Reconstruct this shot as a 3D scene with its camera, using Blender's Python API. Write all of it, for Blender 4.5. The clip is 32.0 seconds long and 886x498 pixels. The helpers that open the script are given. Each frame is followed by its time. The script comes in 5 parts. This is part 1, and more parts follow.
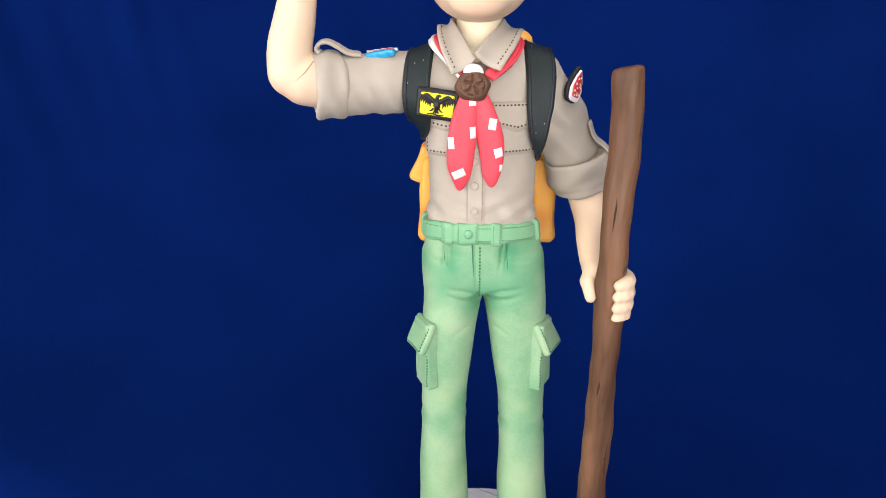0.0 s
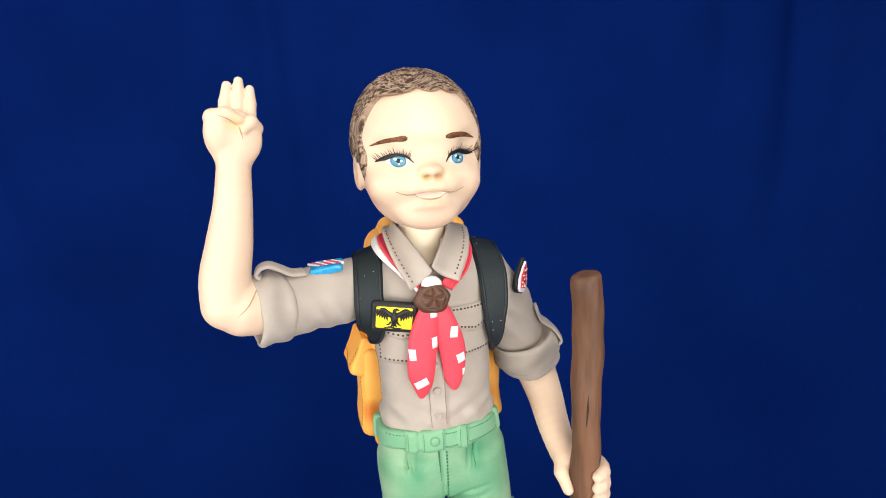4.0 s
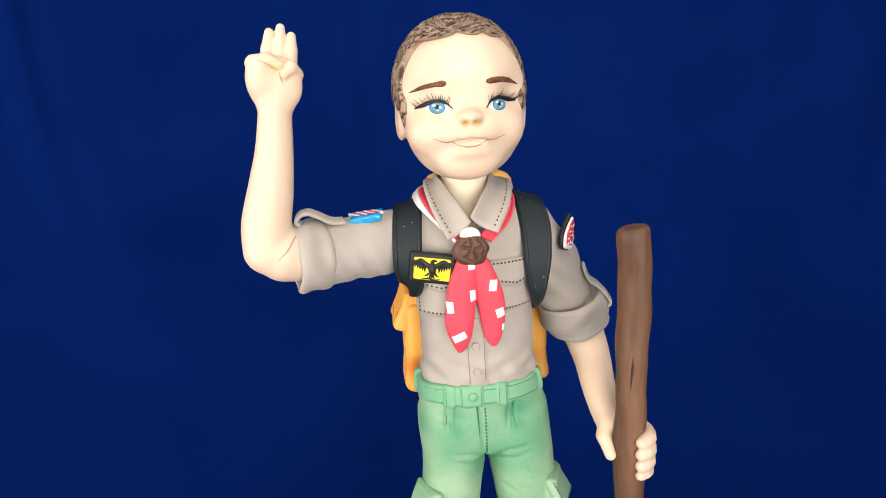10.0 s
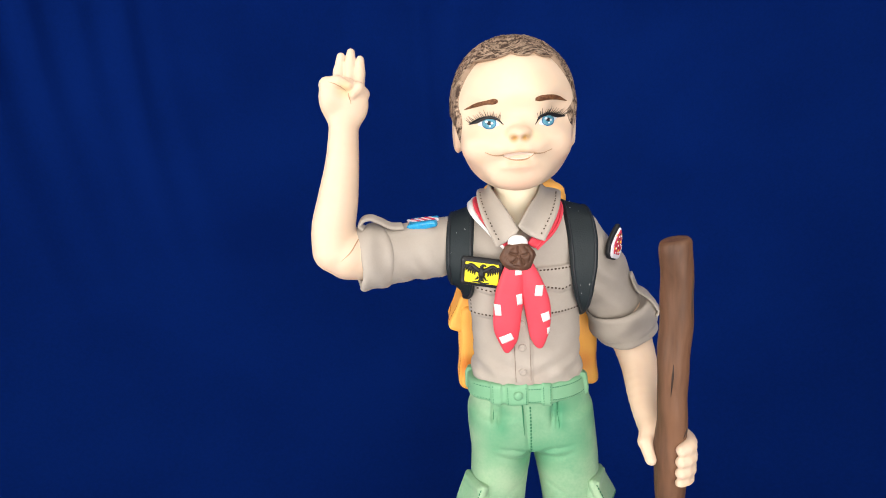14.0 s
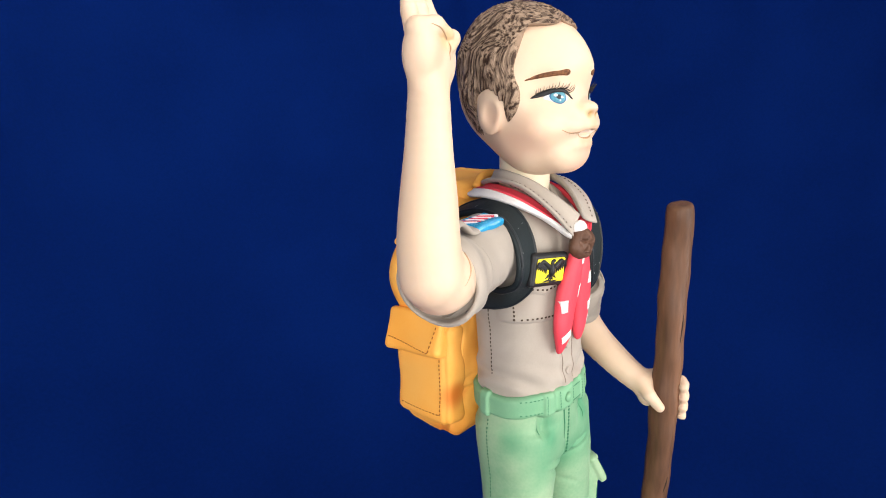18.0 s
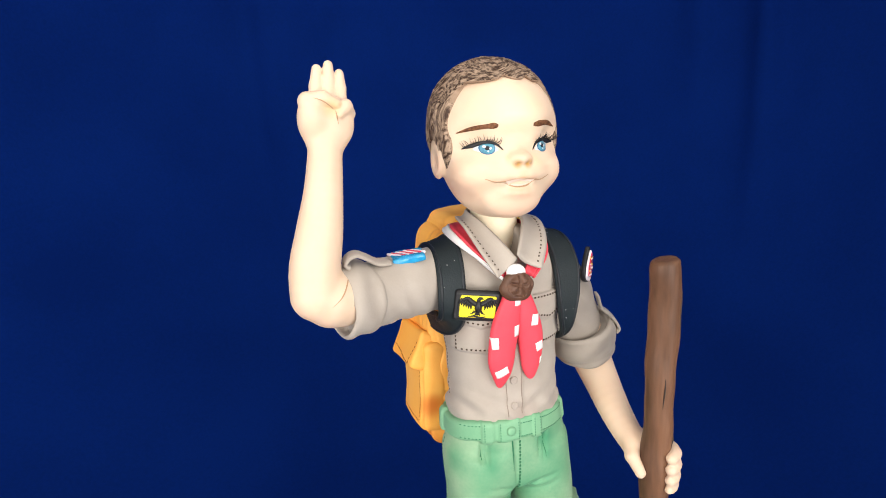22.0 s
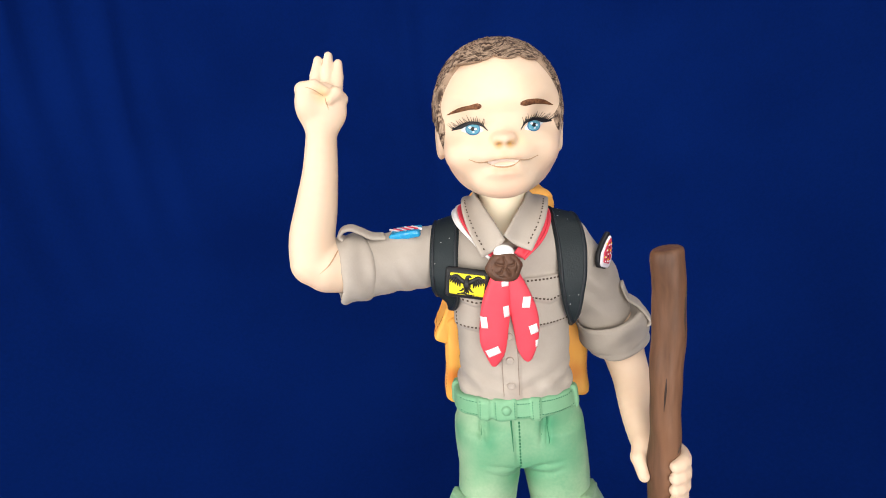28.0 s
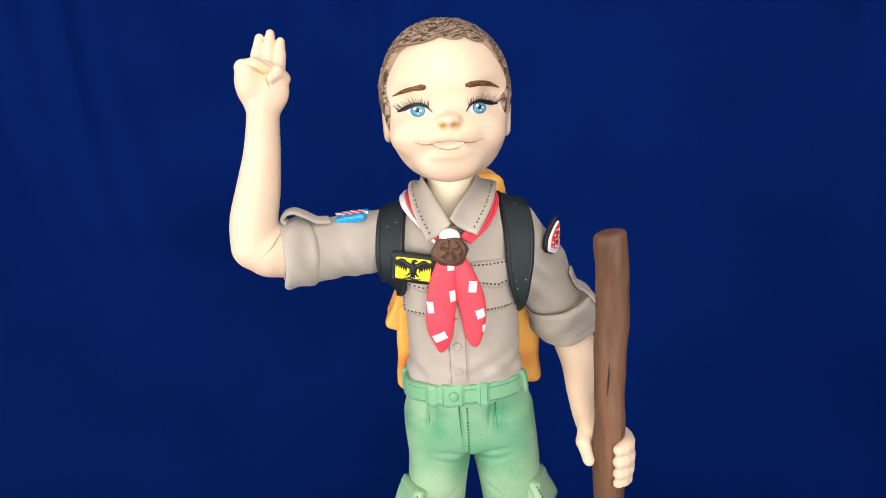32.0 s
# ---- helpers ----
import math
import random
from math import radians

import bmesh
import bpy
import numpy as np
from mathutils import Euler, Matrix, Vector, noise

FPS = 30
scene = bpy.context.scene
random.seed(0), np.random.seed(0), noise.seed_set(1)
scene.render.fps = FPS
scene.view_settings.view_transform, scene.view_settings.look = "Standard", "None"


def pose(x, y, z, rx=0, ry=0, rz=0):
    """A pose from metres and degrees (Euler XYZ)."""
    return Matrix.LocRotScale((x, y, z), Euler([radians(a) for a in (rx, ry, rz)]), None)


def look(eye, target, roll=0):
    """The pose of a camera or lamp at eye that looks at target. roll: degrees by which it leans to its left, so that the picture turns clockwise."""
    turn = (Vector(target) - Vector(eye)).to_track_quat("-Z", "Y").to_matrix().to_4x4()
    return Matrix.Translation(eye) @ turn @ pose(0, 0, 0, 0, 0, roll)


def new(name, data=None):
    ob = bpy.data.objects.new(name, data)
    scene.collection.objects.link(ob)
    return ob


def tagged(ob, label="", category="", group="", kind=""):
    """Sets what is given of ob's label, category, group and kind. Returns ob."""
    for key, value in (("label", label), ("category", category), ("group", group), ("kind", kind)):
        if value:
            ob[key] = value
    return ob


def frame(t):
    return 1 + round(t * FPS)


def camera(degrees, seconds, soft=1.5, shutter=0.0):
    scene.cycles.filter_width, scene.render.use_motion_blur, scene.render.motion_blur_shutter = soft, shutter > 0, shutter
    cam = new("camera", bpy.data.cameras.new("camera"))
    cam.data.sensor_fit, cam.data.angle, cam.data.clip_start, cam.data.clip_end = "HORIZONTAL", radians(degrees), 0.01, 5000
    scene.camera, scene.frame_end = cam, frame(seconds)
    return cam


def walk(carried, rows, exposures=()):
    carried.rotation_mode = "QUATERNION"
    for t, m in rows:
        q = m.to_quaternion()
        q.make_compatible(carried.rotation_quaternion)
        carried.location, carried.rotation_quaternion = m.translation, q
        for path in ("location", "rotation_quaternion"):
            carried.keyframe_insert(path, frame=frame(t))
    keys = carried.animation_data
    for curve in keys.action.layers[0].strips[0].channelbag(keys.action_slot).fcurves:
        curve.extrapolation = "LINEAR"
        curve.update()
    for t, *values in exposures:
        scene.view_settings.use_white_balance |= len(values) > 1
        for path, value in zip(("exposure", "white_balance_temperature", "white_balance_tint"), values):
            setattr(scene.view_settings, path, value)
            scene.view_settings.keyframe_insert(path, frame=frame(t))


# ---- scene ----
cam = camera(75.38, 32.0, soft=1.0)
ROWS = [
    (0, -0.01505, -0.21905, 0.24733, 70.893, 0.308, 1.406),
    (0.5, -0.02246, -0.22072, 0.23987, 68.259, 1.102, -2.266),
    (1, -0.05238, -0.22561, 0.23359, 69.088, 1.048, -6.498),
    (1.5, -0.04886, -0.22160, 0.22704, 66.781, 2.725, -8.047),
    (2, -0.04212, -0.21532, 0.22135, 65.698, 2.778, -10.140),
    (2.5, -0.04434, -0.21580, 0.23850, 70.573, 3.280, -10.573),
    (3, -0.03690, -0.20067, 0.25442, 73.517, 3.683, -14.834),
    (3.5, -0.03290, -0.19764, 0.27984, 79.004, 4.560, -12.447),
    (4, -0.05107, -0.19157, 0.29361, 77.320, 2.660, -14.904),
    (4.5, -0.04385, -0.18700, 0.28121, 76.244, 2.813, -10.908),
    (6.5, -0.05111, -0.19565, 0.28399, 75.951, 3.177, -9.352),
    (7, -0.05676, -0.19363, 0.29226, 77.996, 3.015, -11.043),
    (7.5, -0.04053, -0.19328, 0.28686, 76.267, 3.354, -9.596),
    (8, -0.04028, -0.19465, 0.28763, 76.928, 3.447, -8.669),
    (8.5, -0.01411, -0.19746, 0.28401, 77.240, 3.313, -0.095),
    (9, -0.01748, -0.19588, 0.28374, 76.879, 2.497, 0.288),
    (9.5, -0.03804, -0.19270, 0.28379, 76.310, 2.291, -5.845),
    (10, -0.03968, -0.19212, 0.28219, 75.854, 3.233, -7.402),
    (10.5, -0.04617, -0.19596, 0.28712, 76.469, 3.804, -7.302),
    (11, -0.04835, -0.19920, 0.28972, 76.689, 3.362, -5.599),
    (11.5, -0.04784, -0.20038, 0.28624, 76.502, 3.619, -5.835),
    (12, -0.04951, -0.19940, 0.28599, 76.324, 3.295, -5.880),
    (12.5, -0.04932, -0.20024, 0.28482, 76.889, 3.218, -5.781),
    (13, -0.05020, -0.19755, 0.28328, 76.458, 3.530, -5.549),
    (13.5, -0.03117, -0.20734, 0.28430, 76.828, 3.378, 0.567),
    (15.5, -0.05091, -0.19303, 0.28544, 76.911, 3.572, -5.176),
    (16, -0.10499, -0.17217, 0.28010, 76.436, 2.727, -19.703),
    (16.5, -0.11713, -0.16579, 0.27985, 76.407, 2.720, -22.607),
    (17, -0.16180, -0.11987, 0.28045, 76.070, 2.423, -40.341),
    (17.5, -0.17878, -0.09611, 0.28064, 75.821, 1.993, -48.527),
    (18, -0.17446, -0.09664, 0.27992, 76.071, 2.222, -49.401),
    (18.5, -0.16783, -0.10047, 0.27497, 74.987, 2.060, -49.239),
    (19, -0.14508, -0.13620, 0.27917, 76.791, 2.525, -37.345),
    (19.5, -0.14917, -0.13470, 0.27892, 76.902, 1.993, -37.412),
    (20, -0.14752, -0.13364, 0.27987, 76.735, 2.236, -37.118),
    (20.5, -0.14072, -0.13787, 0.27988, 76.264, 2.397, -34.940),
    (21, -0.11908, -0.15870, 0.27685, 75.924, 2.134, -25.276),
    (21.5, -0.12301, -0.16116, 0.28864, 77.985, 2.003, -25.299),
    (22, -0.09609, -0.17790, 0.28949, 77.724, 2.115, -20.494),
    (22.5, -0.09536, -0.17760, 0.28555, 77.171, 2.356, -19.054),
    (23, -0.07135, -0.18719, 0.28668, 77.126, 2.676, -10.934),
    (23.5, -0.06891, -0.18906, 0.29070, 76.753, 3.083, -10.440),
    (24, -0.07346, -0.18720, 0.28887, 76.709, 2.813, -10.514),
    (24.5, -0.06876, -0.18503, 0.28873, 76.426, 2.754, -11.304),
    (25, -0.03345, -0.19208, 0.29062, 75.705, 3.700, -4.713),
    (25.5, -0.02870, -0.19150, 0.28838, 75.428, 3.526, -1.769),
    (27.5, -0.03294, -0.19753, 0.28552, 77.087, 3.283, -0.666),
    (28, -0.02852, -0.19859, 0.28604, 76.986, 3.734, -0.433),
    (28.5, -0.03193, -0.19972, 0.28776, 76.646, 4.019, -1.343),
    (29, -0.02721, -0.19530, 0.28382, 77.807, 3.515, -1.698),
    (29.5, -0.01744, -0.18960, 0.29035, 78.338, 3.904, -4.383),
    (30, -0.00009, -0.19045, 0.28981, 78.721, 3.538, 2.843),
    (30.5, 0.00343, -0.18741, 0.28625, 78.115, 2.783, 1.489),
    (31, -0.00300, -0.19162, 0.28582, 78.512, 2.497, 2.644),
    (31.5, -0.00462, -0.19221, 0.28270, 78.832, 2.643, 3.009),
    (32, -0.01896, -0.19721, 0.28154, 76.266, 2.981, -2.860),
]
walk(cam, [(t, pose(x, y, z, rx, ry, rz)) for t, x, y, z, rx, ry, rz in ROWS],
     exposures=((0.0, -0.15), (0.8, 0.07), (3.0, 0.04), (3.8, -0.2), (15.5, -0.22), (17.5, -0.18), (19.5, -0.2), (22.0, -0.22), (32.0, -0.25)))

# ---- light ----
world = bpy.data.worlds.new("room_light")
scene.world = world
world.use_nodes = True
world.node_tree.nodes["Background"].inputs[0].default_value = (0.93, 0.96, 1.0, 1)
world.node_tree.nodes["Background"].inputs[1].default_value = 0.55


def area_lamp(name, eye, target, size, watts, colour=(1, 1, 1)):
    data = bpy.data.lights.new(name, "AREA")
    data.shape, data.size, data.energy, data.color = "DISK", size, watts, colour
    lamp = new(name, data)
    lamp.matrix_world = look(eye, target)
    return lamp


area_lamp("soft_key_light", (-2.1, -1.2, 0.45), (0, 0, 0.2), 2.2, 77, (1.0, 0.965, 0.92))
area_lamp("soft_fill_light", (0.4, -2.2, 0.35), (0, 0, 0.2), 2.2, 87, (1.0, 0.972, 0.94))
# unseen fill added overhead to lift the right side; no known fixture
area_lamp("overhead_fill_light", (0.45, -0.35, 1.6), (0.1, 0, 0.2), 1.2, 8, (1.0, 0.97, 0.94))


# ---- materials ----
def surface(name, colour, other=None, rough=0.55, coarse=60.0, fine=900.0, mix=0.5, bump=0.15, fine_bump=0.1, spots=(), sub=0.0, metal=0.0, stretch=None, attribute="", sheen=0.0, coat=0.0, spread=0.22, gloss=0.3, grain=0.2, along=0.0):
    """A clay, cloth or wood surface: two noises vary the colour and the relief; spots are soft dabs of another
    colour, such as dusted pigment (place in mm, radius in mm, colour, strength)."""
    m = bpy.data.materials.new(name)
    m.use_nodes = True
    nt = m.node_tree
    n, l = nt.nodes, nt.links
    p = n["Principled BSDF"]
    other = other or tuple(v * 0.8 for v in colour)
    if attribute:
        src = n.new("ShaderNodeAttribute")
        src.attribute_name = attribute
        vec = src.outputs["Vector"]
    else:
        src = n.new("ShaderNodeTexCoord")
        vec = src.outputs["Object"]
    place = vec
    if stretch:
        mp = n.new("ShaderNodeMapping")
        mp.inputs["Scale"].default_value = stretch
        mp.inputs["Rotation"].default_value = (0, 0, radians(along))
        l.new(vec, mp.inputs["Vector"])
        vec = mp.outputs["Vector"]
    a, b = n.new("ShaderNodeTexNoise"), n.new("ShaderNodeTexNoise")
    for node, s, d in ((a, coarse, 3), (b, fine, 4)):
        node.inputs["Scale"].default_value, node.inputs["Detail"].default_value = s, d
        l.new(vec, node.inputs["Vector"])
    add = n.new("ShaderNodeMath")
    add.operation = "MULTIPLY_ADD"
    add.inputs[1].default_value = 1.0 - grain
    l.new(a.outputs["Fac"], add.inputs[0])
    sc = n.new("ShaderNodeMath")
    sc.operation = "MULTIPLY"
    sc.inputs[1].default_value = grain
    l.new(b.outputs["Fac"], sc.inputs[0])
    l.new(sc.outputs[0], add.inputs[2])
    ramp = n.new("ShaderNodeMapRange")
    ramp.inputs["From Min"].default_value, ramp.inputs["From Max"].default_value = 0.5 - spread, 0.5 + spread
    ramp.inputs["To Max"].default_value = mix
    l.new(add.outputs[0], ramp.inputs["Value"])
    col = n.new("ShaderNodeMix")
    col.data_type = "RGBA"
    col.inputs["A"].default_value, col.inputs["B"].default_value = (*colour, 1), (*other, 1)
    l.new(ramp.outputs[0], col.inputs["Factor"])
    out = col.outputs["Result"]
    for centre, radius, tint, strength in spots:
        dist = n.new("ShaderNodeVectorMath")
        dist.operation = "DISTANCE"
        dist.inputs[1].default_value = tuple(v * 0.001 for v in centre)
        l.new(place, dist.inputs[0])
        fall = n.new("ShaderNodeMapRange")
        fall.interpolation_type = "SMOOTHSTEP"
        fall.inputs["From Min"].default_value, fall.inputs["From Max"].default_value = 0.0, radius * 0.001
        fall.inputs["To Min"].default_value, fall.inputs["To Max"].default_value = strength, 0.0
        l.new(dist.outputs["Value"], fall.inputs["Value"])
        dab = n.new("ShaderNodeMix")
        dab.data_type = "RGBA"
        dab.inputs["B"].default_value = (*tint, 1)
        l.new(fall.outputs[0], dab.inputs["Factor"])
        l.new(out, dab.inputs["A"])
        out = dab.outputs["Result"]
    l.new(out, p.inputs["Base Color"])
    rr = n.new("ShaderNodeMapRange")
    rr.inputs["To Min"].default_value, rr.inputs["To Max"].default_value = rough - 0.08, rough + 0.1
    l.new(b.outputs["Fac"], rr.inputs["Value"])
    l.new(rr.outputs[0], p.inputs["Roughness"])
    p.inputs["Metallic"].default_value = metal
    p.inputs["Specular IOR Level"].default_value = gloss
    p.inputs["Coat Weight"].default_value = coat
    p.inputs["Sheen Weight"].default_value = sheen
    if sub:
        p.inputs["Subsurface Weight"].default_value = sub
        p.inputs["Subsurface Scale"].default_value = 0.002
        p.inputs["Subsurface Radius"].default_value = (1.0, 0.6, 0.4)
    low, high = n.new("ShaderNodeBump"), n.new("ShaderNodeBump")
    low.inputs["Strength"].default_value, low.inputs["Distance"].default_value = bump, 0.001
    high.inputs["Strength"].default_value, high.inputs["Distance"].default_value = fine_bump, 0.0003
    l.new(a.outputs["Fac"], low.inputs["Height"])
    l.new(b.outputs["Fac"], high.inputs["Height"])
    l.new(low.outputs["Normal"], high.inputs["Normal"])
    l.new(high.outputs["Normal"], p.inputs["Normal"])
    return m


BLUSH = (0.80, 0.40, 0.29)
LIP_TINT = (0.66, 0.33, 0.20)
SKIN = surface("pale_modelling_clay", (0.66, 0.48, 0.342), (0.695, 0.53, 0.395), 0.5, 90, 1400, 0.6, 0.10, 0.05, sub=0.1, spots=(
    ((-24, -2, 270), 11, BLUSH, 0.25), ((8.5, -2, 270), 11, BLUSH, 0.25), ((-20, -6, 270.6), 4.5, (0.76, 0.47, 0.28), 0.4), ((3.4, -6, 270.4), 4.5, (0.76, 0.47, 0.28), 0.4), ((-27, 6, 266), 11, BLUSH, 0.2), ((11, 6, 266), 11, BLUSH, 0.2), ((-16, -9, 275), 4, (0.78, 0.54, 0.34), 0.3), ((0, -9, 275), 4, (0.78, 0.54, 0.34), 0.3), ((-63, 0, 240), 8, BLUSH, 0.5), ((-8, -10, 259), 11, BLUSH, 0.30), ((-8, -14, 271), 4.5, (0.86, 0.66, 0.40), 0.5), ((-8, -12, 294), 12, (0.84, 0.70, 0.46), 0.5), ((-77, -3, 231), 13, BLUSH, 0.42), ((-8, -11, 264.5), 6, BLUSH, 0.2), ((-12.2, -12.4, 272.2), 2.8, LIP_TINT, 0.6), ((-8.2, -13.4, 272.6), 3.2, LIP_TINT, 0.6), ((-4.2, -12.4, 272.2), 2.8, LIP_TINT, 0.6), ((-11, -12, 267.6), 2.6, LIP_TINT, 0.4), ((-8.2, -12.4, 267.4), 2.8, LIP_TINT, 0.4), ((-5.4, -12, 267.6), 2.6, LIP_TINT, 0.4), ((-13, -12, 277), 4, (0.84, 0.66, 0.40), 0.5), ((-3, -12, 277), 4, (0.84, 0.66, 0.40), 0.5), ((-66, -6, 295.5), 4.5, (0.62, 0.40, 0.14), 0.55),
    ((-10.0, -13.8, 276.5), 2.5, (0.46, 0.24, 0.05), 1.0), ((-6.4, -13.8, 276.5), 2.5, (0.46, 0.24, 0.05), 1.0), ((36, -3, 192), 9, BLUSH, 0.35), ((-69, 0, 284), 6, BLUSH, 0.22), ((-66, 0, 295), 4, (0.7, 0.4, 0.2), 0.25),
    ((-30, 8, 276), 6, BLUSH, 0.25), ((41, -26, 163), 9, BLUSH, 0.2)))
NECK = surface("ivory_neck_clay", (0.76, 0.66, 0.48), (0.79, 0.70, 0.53), 0.55, 90, 1400, 0.5, 0.1, 0.05, sub=0.1)
TEETH = surface("teeth_paint", (0.70, 0.55, 0.46), (0.73, 0.58, 0.48), 0.45, 200, 2000, 0.5, 0.02, 0.02)
CREASE = surface("brown_crease_line", (0.42, 0.255, 0.145), (0.50, 0.32, 0.19), 0.6, 200, 2000, 0.5)
HAIR = surface("carved_brown_hair_clay", (0.37, 0.26, 0.18), (0.040, 0.018, 0.009), 0.55, 0.68, 2.3, 1.0, 1.0, 1.0, attribute="strand", spread=0.075, grain=0.22)
HAIR_RIM = surface("tan_hair_edge_clay", (0.30, 0.205, 0.14), (0.20, 0.13, 0.085), 0.6, 300, 1500, 0.8, 0.4, 0.3)
BROW = surface("dark_brown_brow_paint", (0.075, 0.026, 0.010), (0.20, 0.085, 0.035), 0.7, 900, 3000, 1.0, spread=0.12)
LINER = surface("black_lash_paint", (0.010, 0.009, 0.010), (0.02, 0.018, 0.02), 0.45, 400, 3000, 0.6)
EYE_WHITE = surface("eye_white_and_glint_paint", (0.66, 0.66, 0.68), (0.52, 0.58, 0.66), 0.25, 400, 3000, 0.5)
IRIS = surface("blue_iris_paint", (0.14, 0.38, 0.48), (0.04, 0.17, 0.25), 0.3, 900, 2500, 1.0)
IRIS_RIM = surface("dark_blue_iris_rim", (0.02, 0.09, 0.20), (0.04, 0.15, 0.30), 0.3, 900, 2500, 0.8)
# darker taupe at the waist and below both arms
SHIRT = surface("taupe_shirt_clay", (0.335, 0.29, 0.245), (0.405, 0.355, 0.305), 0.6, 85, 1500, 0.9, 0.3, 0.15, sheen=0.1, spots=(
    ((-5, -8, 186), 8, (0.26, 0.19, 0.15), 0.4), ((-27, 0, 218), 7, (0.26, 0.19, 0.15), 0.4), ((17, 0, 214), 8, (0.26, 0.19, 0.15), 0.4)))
SEAM = surface("taupe_seam_line", (0.22, 0.165, 0.13), (0.26, 0.20, 0.16), 0.7, 400, 3000, 0.6)
SHIRT_STITCH = surface("brown_stitch_holes", (0.055, 0.035, 0.025), (0.09, 0.06, 0.04), 0.8, 400, 3000, 0.6)
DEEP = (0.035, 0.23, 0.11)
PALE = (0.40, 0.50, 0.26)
# deeper green at the creases, belt, knees and hems, paler down the shins
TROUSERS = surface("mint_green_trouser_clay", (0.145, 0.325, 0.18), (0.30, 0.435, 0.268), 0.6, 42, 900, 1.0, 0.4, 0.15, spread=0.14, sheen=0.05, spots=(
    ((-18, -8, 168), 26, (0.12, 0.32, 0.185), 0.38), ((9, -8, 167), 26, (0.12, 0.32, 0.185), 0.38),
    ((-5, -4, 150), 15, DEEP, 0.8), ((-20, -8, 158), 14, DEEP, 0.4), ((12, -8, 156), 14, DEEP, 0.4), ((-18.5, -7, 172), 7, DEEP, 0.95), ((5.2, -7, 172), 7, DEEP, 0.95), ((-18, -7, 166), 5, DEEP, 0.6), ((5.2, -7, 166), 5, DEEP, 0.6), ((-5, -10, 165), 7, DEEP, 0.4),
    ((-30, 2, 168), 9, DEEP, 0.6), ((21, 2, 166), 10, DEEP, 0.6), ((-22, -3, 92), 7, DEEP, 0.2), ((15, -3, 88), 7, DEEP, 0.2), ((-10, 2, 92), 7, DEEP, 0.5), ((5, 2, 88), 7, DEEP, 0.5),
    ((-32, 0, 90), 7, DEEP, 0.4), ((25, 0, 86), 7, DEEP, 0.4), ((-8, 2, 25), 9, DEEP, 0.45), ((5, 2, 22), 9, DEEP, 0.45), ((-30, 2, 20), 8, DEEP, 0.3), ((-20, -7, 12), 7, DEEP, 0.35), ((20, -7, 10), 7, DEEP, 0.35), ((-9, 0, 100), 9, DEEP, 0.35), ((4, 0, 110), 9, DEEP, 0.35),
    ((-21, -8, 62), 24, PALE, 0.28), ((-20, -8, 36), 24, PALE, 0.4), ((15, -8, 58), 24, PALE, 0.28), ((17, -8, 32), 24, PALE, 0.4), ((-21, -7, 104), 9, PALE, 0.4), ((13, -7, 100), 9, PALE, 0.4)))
BELT = surface("green_belt_clay", (0.14, 0.34, 0.19), (0.225, 0.42, 0.25), 0.55, 70, 1300, 0.9, 0.2, 0.12)
GREEN_STITCH = surface("dark_green_stitch_and_pleat_marks", (0.022, 0.15, 0.07), (0.045, 0.20, 0.10), 0.8, 400, 3000, 0.6)
STRAP = surface("black_strap_clay", (0.010, 0.015, 0.017), (0.016, 0.023, 0.026), 0.55, 90, 1800, 0.8, 0.2, 0.3, gloss=0.22)
PIPING = surface("black_piping_clay", (0.010, 0.013, 0.016), (0.018, 0.022, 0.026), 0.45, 90, 1800, 0.8, 0.1, 0.2)
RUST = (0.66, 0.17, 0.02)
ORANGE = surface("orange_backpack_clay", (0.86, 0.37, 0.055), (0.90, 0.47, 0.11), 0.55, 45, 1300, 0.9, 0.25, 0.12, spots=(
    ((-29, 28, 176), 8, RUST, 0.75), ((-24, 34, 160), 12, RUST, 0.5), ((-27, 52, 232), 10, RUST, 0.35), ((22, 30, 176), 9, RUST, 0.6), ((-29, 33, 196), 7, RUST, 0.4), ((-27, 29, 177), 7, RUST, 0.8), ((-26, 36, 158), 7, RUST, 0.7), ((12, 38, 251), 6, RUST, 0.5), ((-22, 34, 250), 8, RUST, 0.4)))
RUST_SEAM = surface("rust_seam_pigment", (0.62, 0.20, 0.03), (0.72, 0.28, 0.05), 0.7, 300, 2000, 0.7)
ORANGE_STITCH = surface("dark_orange_stitch_holes", (0.30, 0.09, 0.012), (0.42, 0.14, 0.02), 0.8, 400, 3000, 0.6)
RED = surface("red_scarf_clay", (0.70, 0.050, 0.075), (0.78, 0.085, 0.115), 0.5, 70, 1500, 0.7, 0.12, 0.1)
WHITE = surface("white_scarf_clay", (0.80, 0.78, 0.76), (0.72, 0.69, 0.68), 0.5, 120, 1500, 0.6, 0.12, 0.1)
WOGGLE = surface("brown_carved_clay", (0.125, 0.060, 0.036), (0.065, 0.030, 0.018), 0.5, 260, 1600, 0.9, 0.4, 0.25)
STAFF = surface("brown_staff_clay", (0.17, 0.082, 0.044), (0.058, 0.027, 0.015), 0.5, 110, 700, 0.95, 0.7, 0.35, stretch=(1, 1, 0.16), spread=0.14)
YELLOW = surface("yellow_badge_clay", (0.80, 0.68, 0.03), (0.72, 0.60, 0.02), 0.45, 300, 1800, 0.6)
BLACK = surface("black_badge_clay", (0.012, 0.012, 0.013), (0.022, 0.022, 0.024), 0.42, 300, 1800, 0.7)
FLAG_BLUE = surface("glossy_blue_paint", (0.015, 0.22, 0.48), (0.03, 0.36, 0.60), 0.25, 350, 1500, 0.9, 0.4, 0.2, coat=0.6)
FLAG_RED = surface("red_stripe_paint", (0.52, 0.03, 0.06), (0.62, 0.06, 0.09), 0.35, 350, 1500, 0.7)
